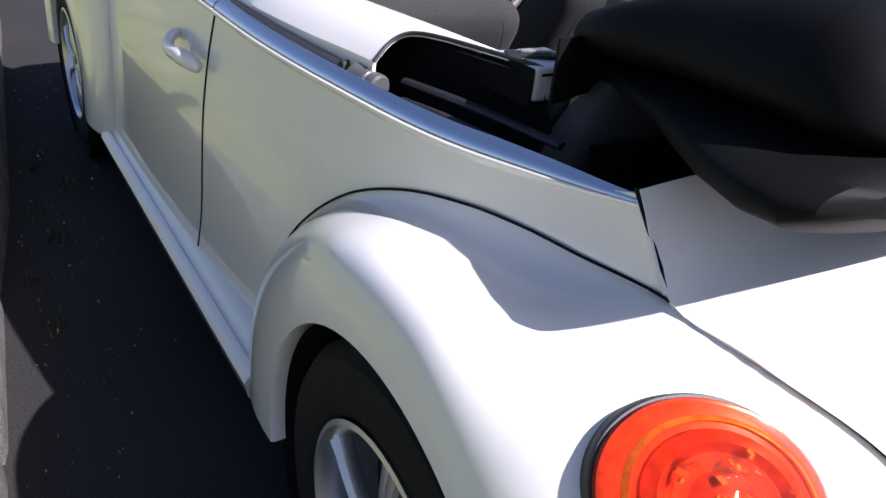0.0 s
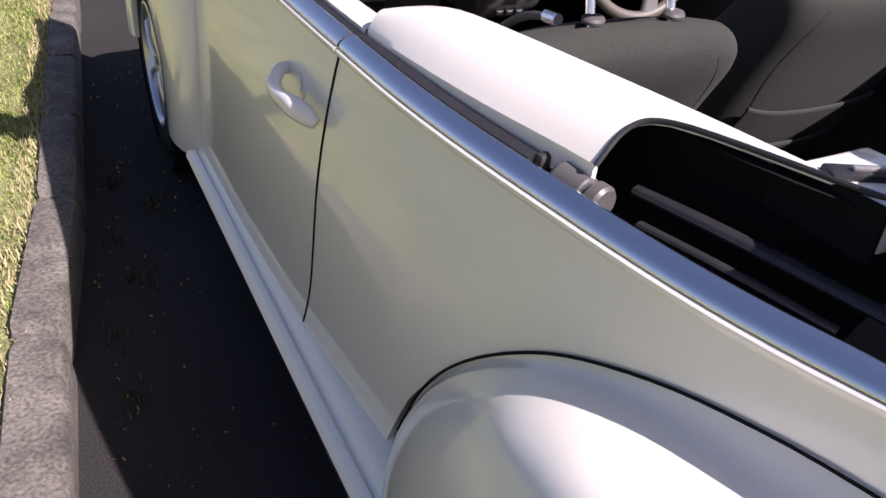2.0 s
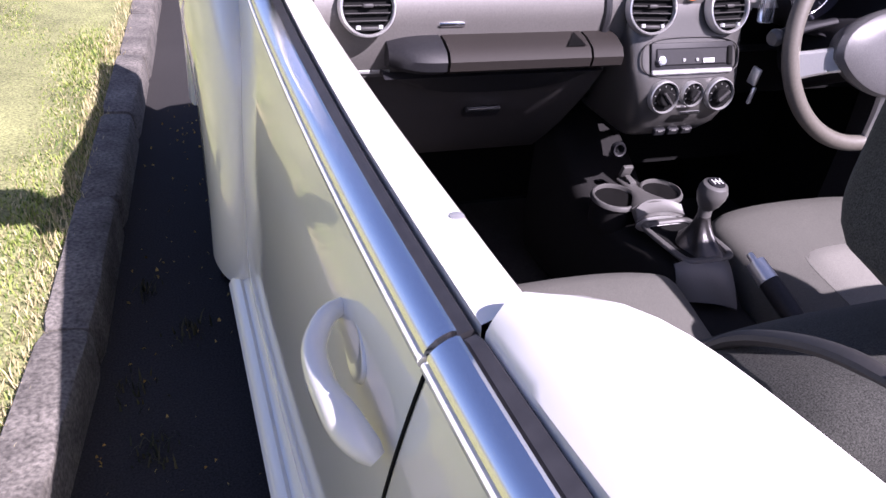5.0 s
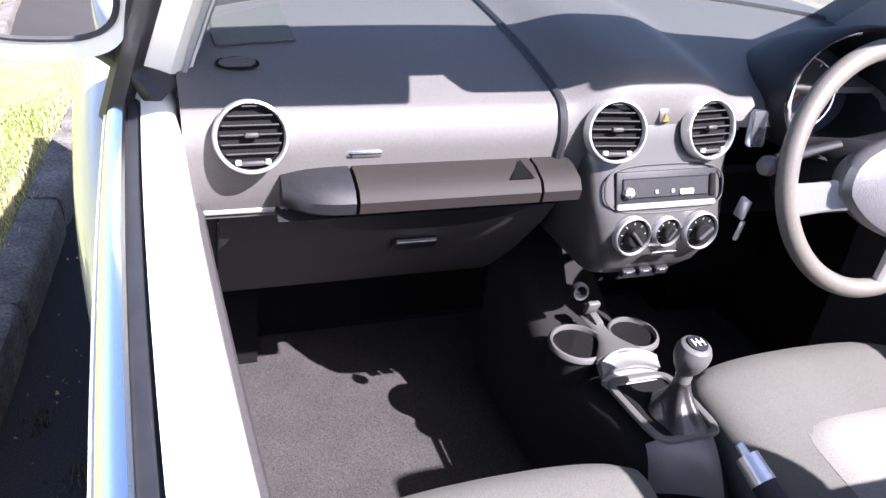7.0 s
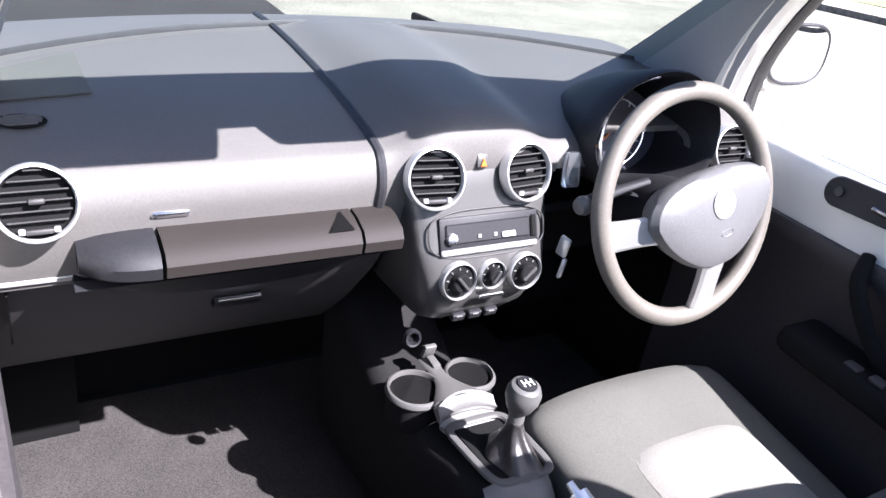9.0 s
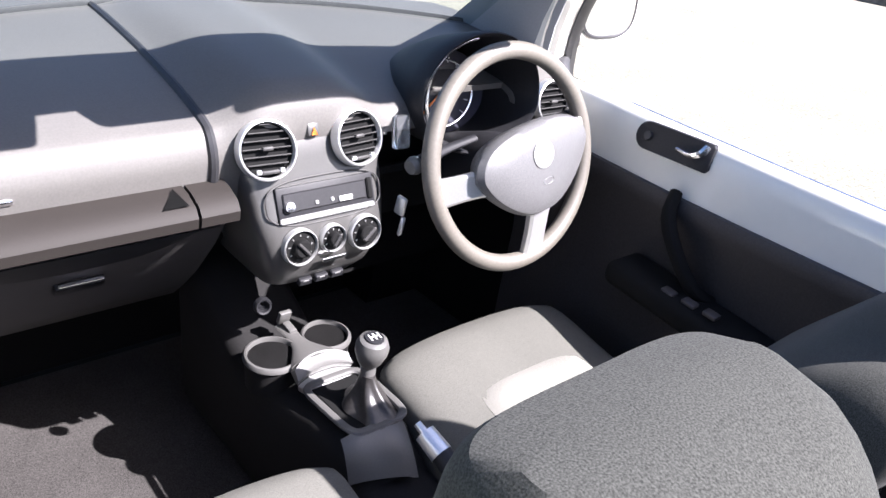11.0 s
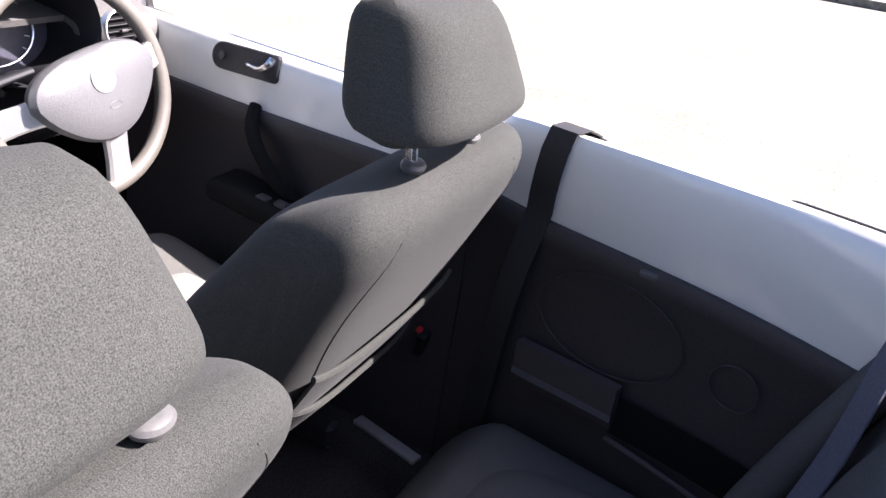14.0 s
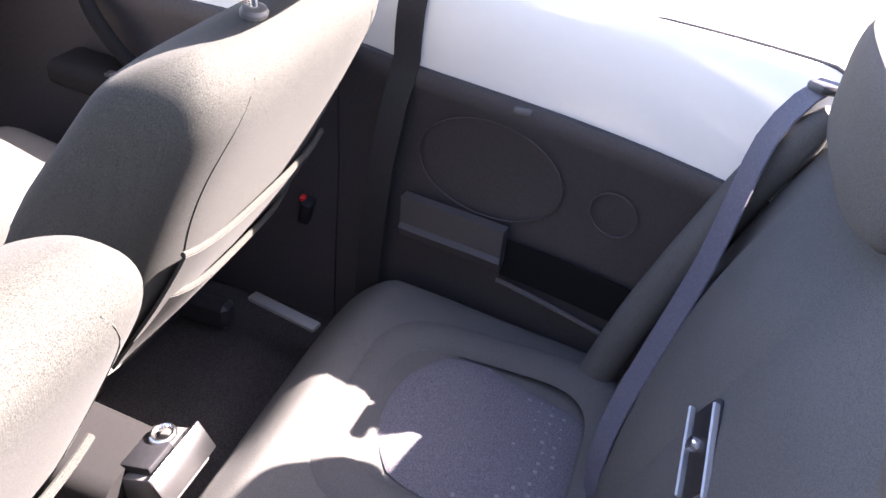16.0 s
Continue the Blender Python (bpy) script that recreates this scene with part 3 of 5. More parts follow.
# ---- rear lid, well and folded top ----
def rear_lid():
    rows = []
    for t in np.linspace(0, 1, 24):
        e = Vector((ease([(0, -0.566), (0.25, -0.560), (0.5, -0.530), (0.75, -0.425), (1, -0.355)], t), ease([(0, -0.106), (0.25, -0.182), (0.5, -0.288), (0.75, -0.387), (1, -0.49)], t), ease([(0, 0.893), (0.25, 0.793), (0.5, 0.772), (0.75, 0.697), (1, 0.59)], t)))
        rise = ease([(0, 0.02), (0.25, 0.105), (0.5, 0.10), (0.75, 0.10), (1, 0.10)], t)
        aft = ease([(0, 0.02), (0.5, 0.06), (1, 0.11)], t)
        row = []
        for k in range(31):
            u = -1 + 2 * k / 30
            q = 1 - u * u
            row.append(Vector(((abs(e.x) + 0.005) * u, e.y - aft * q, e.z + rise * q**0.75)))
        rows.append(row)
    part("rear_lid", shell(rows, -0.01), PAINT, car)


rear_lid()


def top_well():
    """The dark trough behind the covers in which the folded top lies."""
    for s in (-1, 1):
        rows = []
        for y, w, q in ((0.46, 0.66, 0.56), (0.30, 0.63, 0.50), (0.12, 0.595, 0.46), (-0.10, 0.545, 0.40)):
            rows.append([Vector((-w, y, 0.85)), Vector((-w + 0.01, y, 0.74)), Vector((-q, y, 0.72)), Vector((-q + 0.005, y, 0.78))])
        part("top_well", two(grid(rows), s), GAP, car)
    rows = [[Vector((x, y, z)) for x in (-0.46, 0, 0.46)] for y, z in ((0.09, 0.86), (0.06, 0.74), (-0.10, 0.72), (-0.26, 0.74))]
    part("well_floor", grid(rows), GAP, car)
    for s in (-1, 1):
        for x0, z0, y0, x1, z1, y1, r in ((-0.575, 0.865, 0.40, -0.50, 0.86, 0.10, 0.010), (-0.60, 0.850, 0.36, -0.545, 0.845, 0.16, 0.006)):
            part("top_linkage", two(tube(along([(x0, y0, z0), ((x0 + x1) / 2 - 0.01, (y0 + y1) / 2, z0 + 0.005), (x1, y1, z1)], 10), r, 8, flat=0.6), s), SEAL, car)
        part("strip_end", two(rbox((0.020, 0.014, 0.020), 0.005, 2, pose(-0.640, 0.482, 0.870, 0, 0, 10)), s), SLAT, car)
        motor = [(0.0, -0.030), (0.014, -0.030), (0.0165, -0.026), (0.0165, 0.010), (0.0145, 0.012), (0.0145, 0.018), (0.0175, 0.020), (0.0175, 0.032), (0.015, 0.036), (0.0, 0.036)]
        part("hinge_motor", two(lathe(motor, 24, facing((-0.632, 0.425, 0.862), (0.25, -1, -0.10)) @ Matrix.Diagonal((1.2, 1.2, 1.0, 1))), s), GREYP, car, "grey cylindrical hinge motor")


top_well()


def fold(sections, power, crumple):
    """One fold of the lowered top: rings across the car at (y, half width, underside, upper side)."""
    rows = []
    for y, w, lo, hi in sections:
        row = []
        for a, b in ring_profile(w, (hi - lo) / 2, power, 72):
            zz = (lo + hi) / 2 + b
            a *= ease([(0.96, 1.0), (1.03, 0.96), (1.09, 0.90), (1.20, 0.84)], zz)
            if a > 0:
                a *= ease([(-0.20, 1.0), (-0.02, 0.94), (0.08, 0.82), (0.2, 0.77)], y)
            p = Vector((a, y - 0.035 * (1 - (a / w) ** 2) * min(1.0, max(0.0, (0.02 - y) / 0.24)) - 0.13 * (1 - (a / w) ** 4) * min(1.0, max(0.0, (y + 0.05) / 0.2)), zz))
            p.z += crumple * noise.noise(Vector((p.x * 5, p.y * 7, p.z * 5)))
            p.y += crumple * noise.noise(Vector((p.x * 5, p.z * 9, 3.0)))
            row.append(p)
        rows.append(row)
    return grid(rows, True, True)


def soft_top():
    upper = [(0.205, 0.38, 0.985, 1.02), (0.19, 0.44, 0.970, 1.04), (0.16, 0.48, 0.966, 1.06), (0.10, 0.502, 0.966, 1.085), (0.03, 0.505, 0.966, 1.11), (-0.05, 0.507, 0.966, 1.13), (-0.12, 0.515, 0.966, 1.14), (-0.19, 0.530, 0.966, 1.135), (-0.24, 0.534, 0.967, 1.12), (-0.275, 0.524, 0.972, 1.10), (-0.298, 0.497, 0.982, 1.08), (-0.310, 0.44, 1.0, 1.06)]
    lower = [(0.15, 0.38, 0.945, 0.985), (0.13, 0.43, 0.928, 0.990), (0.05, 0.47, 0.918, 0.992), (-0.04, 0.50, 0.914, 0.993), (-0.10, 0.530, 0.906, 0.995), (-0.17, 0.565, 0.900, 0.997), (-0.24, 0.592, 0.902, 1.000), (-0.290, 0.600, 0.910, 1.003), (-0.315, 0.586, 0.930, 1.000), (-0.332, 0.54, 0.943, 0.992), (-0.340, 0.47, 0.955, 0.985)]
    part("folded_soft_top", fold(upper, 3.6, 0.010), HOOD, car, "folded black canvas soft top")
    rows = [[Vector((x, 0.150 - 0.10 * (abs(x) - 0.30) + 0.01 * math.sin(40 * x), z)) for x in np.linspace(-0.52, -0.24, 12)] for z in (0.915, 0.95, 0.975, 1.00)]
    part("top_flap", shell(rows, 0.004), HOOD, car, "black flap below the folded top")
    part("lower_fold", fold(lower, 2.8, 0.006), HOOD, car, "lower roll of the folded black top")
    for s in (-1,):
        end = part("cover_end", two(rbox((0.100, 0.100, 0.050), 0.007, 3, pose(-0.446, 0.236, 0.917, 0, 0, 3)), s), PAINT, car, "white end of the side cover")
        part("end_slot", two(rbox((0.082, 0.003, 0.004), 0.001, 1, pose(-0.442, 0.1858, 0.931, 0, 0, 3)), s), GAP, end)
        part("end_lining", two(rbox((0.006, 0.120, 0.056), 0.002, 1, pose(-0.499, 0.245, 0.912, 0, 0, 3)), s), GAP, end, "black lining")
        part("top_latch", two(rbox((0.084, 0.026, 0.010), 0.004, 2, pose(-0.462, 0.235, 0.944, 0, 0, -24)), s), SEAL, end, "black latch on the white cover")
        part("latch_bar", two(rbox((0.046, 0.007, 0.005), 0.002, 2, pose(-0.462, 0.231, 0.951, 0, 0, -24)), s), SATIN, end)


soft_top()


def tail_lamp(side):
    lamp_ = new("tail_lamp")
    lamp_.parent = car
    m = facing(LAMP_AT, LAMP_N) @ Matrix.Rotation(radians(-22), 4, "Z") @ Matrix.Diagonal((LAMP_W, LAMP_H, 1, 1))
    bow = lambda prof, up=0.014: [(r, h + up * (1 - r * r)) for r, h in prof]
    part("gasket", two(lathe([(0.90, -0.03), (1.015, -0.03), (1.02, 0.001), (1.005, 0.005), (0.985, 0.005), (0.97, -0.004)], 64, m), side), SEAL, lamp_, "thin black gasket")
    dome = [(0.0, 0.004), (0.985, 0.004)] + [(0.985 * math.cos(a), 0.006 + 0.034 * math.sin(a)) for a in np.linspace(0.05, 1.5, 14)] + [(0.0, 0.040)]
    lens = part("lens", two(lathe(bow(dome[1:]), 64, m), side), LENS, lamp_, "glossy red lens")
    lens.visible_shadow = False
    part("outer_ring", two(lathe(bow([(0.70, 0.0), (0.80, 0.0), (0.79, 0.012), (0.75, 0.016), (0.71, 0.006)]), 64, m), side), BRIGHT, lamp_, "orange red reflector ring")
    part("inner_ring", two(lathe(bow([(0.44, 0.0), (0.68, 0.0), (0.66, 0.012), (0.56, 0.018), (0.46, 0.008)]), 64, m), side), AMBER, lamp_)
    part("outer_band", two(lathe(bow([(0.90, 0.0), (0.975, 0.0), (0.975, 0.012), (0.90, 0.014)]), 64, m), side), AMBER, lamp_)
    part("bulb_bowl", two(lathe(bow([(0.0, 0.0), (0.42, 0.0), (0.42, 0.008), (0.30, 0.006), (0.16, 0.018), (0.0, 0.020)]), 48, m), side), AMBER, lamp_)
    dice = random.Random(5)
    for k in range(46):
        a, r = dice.uniform(0, 2 * math.pi), dice.uniform(0.12, 0.56)
        part("facet", two(rbox((dice.uniform(0.02, 0.06), dice.uniform(0.02, 0.07), 0.006), 0, 1, m @ Matrix.Rotation(a, 4, "Z") @ Matrix.Translation((0, r, 0.030)) @ Matrix.Rotation(dice.uniform(-0.5, 0.5), 4, "X")), side), BRIGHT, lamp_)
    part("back_plate", two(lathe(bow([(0.0, -0.012), (0.98, -0.012), (0.98, 0.002), (0.0, 0.002)]), 64, m), side), RED, lamp_)


LAMP_AT, LAMP_N, LAMP_W, LAMP_H = Vector((-0.646, -0.3475, 0.691)), Vector((-0.26, -0.717, 0.645)), 0.124, 0.096
for s in (-1, 1):
    tail_lamp(s)


# ---- windscreen frame, mirrors ----
def pillar(t):
    """The left windscreen pillar's line from its foot to the header: upright at first, then raked."""
    return Vector((-0.702 + 0.147 * t, 1.835 - 0.335 * t**1.8, 0.90 + 0.47 * t))


def screen_frame():
    for s in (-1, 1):
        rows = []
        for t in np.linspace(0, 1, 12):
            c = pillar(t)
            prof = [(-0.030, -0.005), (-0.020, -0.035), (0.020, -0.040), (0.048, -0.020), (0.050, 0.015), (0.020, 0.045), (-0.020, 0.040)]
            rows.append([c + Vector((a, b, 0)) for a, b in prof])
        part("windscreen_pillar", two(grid(rows, True, True), s), PAINT, car)
        rows = []
        for t in np.linspace(0, 1, 12):
            c = pillar(t)
            rows.append([c + Vector((a, b, 0)) for a, b in [(-0.052, -0.020), (-0.045, -0.042), (-0.026, -0.046), (-0.014, -0.040), (-0.016, -0.022), (-0.030, 0.0)]])
        part("pillar_seal", two(grid(rows, True, True), s), SEAL, car, "black rubber seal")
    for s in (-1, 1):
        rows = []
        for t in np.linspace(0, 1, 8):
            a = pillar(0.06 + 0.85 * t) + Vector((0.034, -0.034, 0))
            b = Vector((-0.610, 2.080, 0.985)).lerp(Vector((-0.530, 1.560, 1.345)), t)
            rows.append([a.lerp(b, u) + Vector((0.012 * math.sin(math.pi * u), 0, 0)) for u in np.linspace(0, 1, 7)])
        part("pillar_trim", two(shell(rows, 0.006), s), TRIM, car, "blue-grey inner pillar trim")
    head = []
    for x in np.linspace(-0.565, 0.565, 21):
        q = 1 - (x / 0.6) ** 2
        head.append([Vector((x, y + 0.05 * q, z + 0.015 * q)) for y, z in ((1.37, 1.335), (1.38, 1.325), (1.50, 1.345), (1.53, 1.365), (1.52, 1.385), (1.40, 1.375), (1.375, 1.355))])
    part("windscreen_header", grid(head, True, True), PAINT, car)
    for x0, x1 in ((-0.50, -0.155), (0.10, 0.50)):
        part("sun_visor", rbox((x1 - x0, 0.15, 0.018), 0.008, 2, pose((x0 + x1) / 2, 1.435, 1.318, -8)), GREYP, car)
    part("rear_view_mirror", rbox((0.22, 0.03, 0.06), 0.014, 3, pose(0.0, 1.46, 1.285, -12)), BLACK, car)
    rows = []
    for t in np.linspace(0, 1, 10):
        row = []
        for x in np.linspace(-1, 1, 21):
            q = 1 - x * x
            w = 0.64 - 0.10 * t
            y0, y1 = 1.98 + 0.21 * q, 1.48 + 0.07 * q
            row.append(Vector((x * w, y0 + (y1 - y0) * t, 0.985 + 0.03 * q + (1.365 - 0.985) * t)))
        rows.append(row)
    part("windscreen", grid(rows), GLASS, car, "tinted windscreen glass")
    rows = []
    for x in np.linspace(-1, 1, 25):
        q = 1 - x * x
        y0, z0 = 1.98 + 0.21 * q, 0.985 + 0.03 * q
        rows.append([Vector((x * 0.66, y0 + a, z0 + b)) for a, b in ((-0.004, 0.004), (0.0, 0.016), (0.02, 0.012), (0.03, -0.02), (0.0, -0.02))])
    part("scuttle_strip", grid(rows, True, True), SEAL, car)
    rows = []
    for y in np.linspace(0, 1, 14):
        row = []
        for x in np.linspace(-1, 1, 25):
            q = 1 - x * x
            yy = 2.03 + 0.20 * q * (1 - y) + 1.15 * y
            row.append(Vector((x * (0.74 - 0.14 * y), yy, 0.895 + 0.075 * q - 0.06 * y - 0.34 * y**2.2)))
        rows.append(row)
    part("bonnet", shell(rows, -0.01), PAINT, car)


screen_frame()


def wing_mirror(side):
    mm = new("wing_mirror")
    mm.parent = car
    c = Vector((-0.800, 1.83, 1.062))
    outer, face = ring_profile(0.100, 0.078, 3.2, 40), ring_profile(0.084, 0.058, 3.0, 40)
    rows = [[Vector((c.x + a, 1.776, c.z + b)) for a, b in face]]
    for t in np.linspace(-1, 1, 13):
        sc = ease([(-1, 0.97), (-0.85, 1.0), (-0.4, 0.99), (0.3, 0.86), (1, 0.45)], t)
        rows.append([Vector((c.x + a * sc, 1.83 + 0.062 * t, c.z + b * sc)) for a, b in outer])
    part("housing", two(grid(rows, True, True), side), PAINT, mm, "white painted mirror housing")
    part("mirror_rim", two(tube([Vector((c.x + a, 1.772, c.z + 0.006 + b)) for a, b in face], 0.0045, 8, closed=True), side), SEAL, mm, "black rim")
    part("mirror_glass", two(grid([[Vector((c.x + a * 0.97, 1.7695, c.z + 0.006 + b * 0.97)) for a, b in face], [Vector((c.x + a * 0.1, 1.7685, c.z + 0.006 + b * 0.1)) for a, b in face]], True, True), side), MIRROR, mm, "mirror glass")
    part("mirror_foot", two(tube(along([(-0.665, 1.80, 0.935), (-0.70, 1.81, 0.965), (-0.76, 1.83, 1.000)], 8), [0.05, 0.045, 0.035, 0.03, 0.028, 0.026, 0.025, 0.025], 12, flat=0.6), side), SEAL, mm)


for s in (-1, 1):
    part("inner_wing", two(rbox((0.02, 1.35, 0.76), 0.004, 1, pose(-0.70, 2.53, 0.50)), s), GAP, car)
part("underbody", rbox((1.36, 3.5, 0.03), 0.004, 1, pose(0, 1.25, 0.150)), GAP, car)
for s in (-1, 1):
    wing_mirror(s)


# ---- inside: floor and dashboard ----
part("floor_pan", rbox((1.40, 2.30, 0.05), 0.01, 1, Matrix.Translation((0, 1.15, 0.170))), CARPET, car, "dark grey carpeted floor")
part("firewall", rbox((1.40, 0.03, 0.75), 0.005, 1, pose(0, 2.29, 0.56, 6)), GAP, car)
PAD = [(1.715, 0.790), (1.700, 0.830), (1.690, 0.870), (1.688, 0.905), (1.705, 0.937), (1.745, 0.958), (1.82, 0.978), (1.93, 0.995), (2.02, 1.004), (2.08, 1.004)]


def pad_point(x, t):
    """A point of the dashboard top: t runs from the face below the vents to the windscreen."""
    p = ease([(i / (len(PAD) - 1), PAD[i][0]) for i in range(len(PAD))], t), ease([(i / (len(PAD) - 1), PAD[i][1]) for i in range(len(PAD))], t)
    q = 1 - (x / 0.66) ** 2
    y = p[0] + max(0, t - 0.45) * (0.20 + 0.16 * q)
    z = p[1] + max(0, t - 0.35) * 0.03 * q
    hump = math.exp(-(((x - 0.010) / 0.115) ** 4))
    f = max(0.0, 1 - abs(t - 0.50) / 0.5)
    z += 0.046 * hump * f ** 0.8
    y -= 0.020 * hump * f
    return Vector((x, y, z))


dash = tagged(new("dashboard"), "charcoal plastic dashboard with round chrome-ringed air vents", "dashboard")


def dash_pad():
    for x0, x1, n in ((-0.655, -0.148, 26), (-0.138, 0.655, 80)):
        rows = [[pad_point(x, t) for t in np.linspace(0, 1, 60)] for x in np.linspace(x0, x1, n)]
        bm = grid(rows)
        gone = []
        for f in bm.faces:
            p = f.calc_center_median()
            inside = ((p.x - 0.350) / 0.118) ** 2 + ((p.z - 0.935) / 0.100) ** 2 < 1 and p.y < 1.735
            if inside or (0.145 < p.x < 0.30 and p.z < 0.900 and p.y < 1.74):
                gone.append(f)
        bmesh.ops.delete(bm, geom=gone, context="FACES")
        bmesh.ops.solidify(bm, geom=list(bm.faces), thickness=0.012)
        part("top_pad", bm, DASH, dash)
    part("pad_backing", rbox((0.51, 0.012, 0.20), 0.002, 1, pose(0.400, 1.80, 0.785, 6)), GAP, dash)
    groove = [pad_point(-0.143, t) + Vector((0, 0, -0.002)) for t in np.linspace(0.05, 1, 30)]
    part("dividing_strip", tube(groove, 0.008, 8), SEAL, dash, "black dividing strip")
    # speaker grille and small vent by the windscreen
    pts = [[Vector((x, y, 0)) for x, y in r] for r in (((-0.600, 1.862), (-0.487, 1.878)), ((-0.602, 1.905), (-0.490, 1.93)), ((-0.598, 1.960), (-0.490, 2.03)))]
    rows = []
    for r in pts:
        row = []
        for u in np.linspace(0, 1, 8):
            p = r[0].lerp(r[1], u)
            t = min(np.linspace(0.3, 1, 300), key=lambda k: abs(pad_point(p.x, k).y - p.y))
            row.append(pad_point(p.x, float(t)) + Vector((0, 0, 0.0015)))
        rows.append(row)
    part("speaker_grille", shell(rows, -0.002), GRILLE, dash, "grey mesh speaker grille")
    vt = min(np.linspace(0.3, 1, 200), key=lambda k: abs(pad_point(-0.577, k).y - 1.807))
    vc = pad_point(-0.577, float(vt)) + Vector((0, 0, 0.002))
    m = facing(vc, (0, -0.25, 1), (0, 1, 0)) @ Matrix.Diagonal((1.0, 0.55, 1, 1))
    part("side_vent", lathe([(0.0, 0.0), (0.027, 0.0), (0.029, 0.001), (0.0285, 0.003), (0.026, 0.0030), (0.025, 0.0012), (0.0, 0.0012)], 28, m), GAP, dash)
    for k in range(-2, 3):
        part("slat", rbox((2 * math.sqrt(0.024**2 - (k * 0.008) ** 2), 0.0042, 0.003), 0, 1, m @ Matrix.Translation((0, k * 0.0085, 0.0035)) @ Matrix.Rotation(radians(8), 4, "Z")), DASH, dash)


dash_pad()


def air_vent(c, n, r):
    v = new("air_vent")
    v.parent = dash
    m = facing(c, n)
    part("ring", lathe([(r * 0.94, -0.012), (r * 0.955, 0.005), (r * 0.985, 0.007), (r * 1.04, 0.006), (r * 1.07, 0.001), (r * 1.07, -0.012)], 40, m), SATIN_L, v, "bright satin vent ring")
    part("bowl", lathe([(0.0, -0.014), (r * 0.95, -0.014), (r * 0.95, -0.002), (r * 0.92, -0.004), (r * 0.90, -0.0075), (0.0, -0.0075)], 40, m), GAP, v)
    for k in range(-2, 4):
        h = k * r * 0.27 + r * 0.06
        w = math.sqrt(max((r * 0.88) ** 2 - h * h, 0.0001))
        part("slat", rbox((2 * w, 0.010, 0.0022), 0.0008, 1, m @ Matrix.Translation((0, h, -0.003)) @ Matrix.Rotation(radians(84), 4, "X")), SLAT, v)
    part("tab", rbox((r * 0.42, r * 0.16, 0.012), 0.003, 2, m @ Matrix.Translation((0, r * 0.06, 0.001))), SLAT, v)
    part("thumb_wheel", rbox((r * 0.7, r * 0.14, 0.008), 0.002, 2, m @ Matrix.Translation((0, -r * 0.74, 0.003))), SLAT, v)
    for dx in (-0.42, 0.42):
        part("stud", rbox((r * 0.16, r * 0.16, 0.006), 0.001, 1, m @ Matrix.Translation((dx * r, -r * 0.70, 0.006))), SATIN_L, v)
    return v


air_vent((-0.576, 1.674, 0.917), (0.02, -1, 0.28), 0.0425)
air_vent((-0.071, 1.662, 0.912), (-0.10, -1, 0.30), 0.043)
air_vent((0.089, 1.662, 0.911), (0.10, -1, 0.30), 0.043)
air_vent((0.550, 1.672, 0.917), (-0.02, -1, 0.28), 0.043)


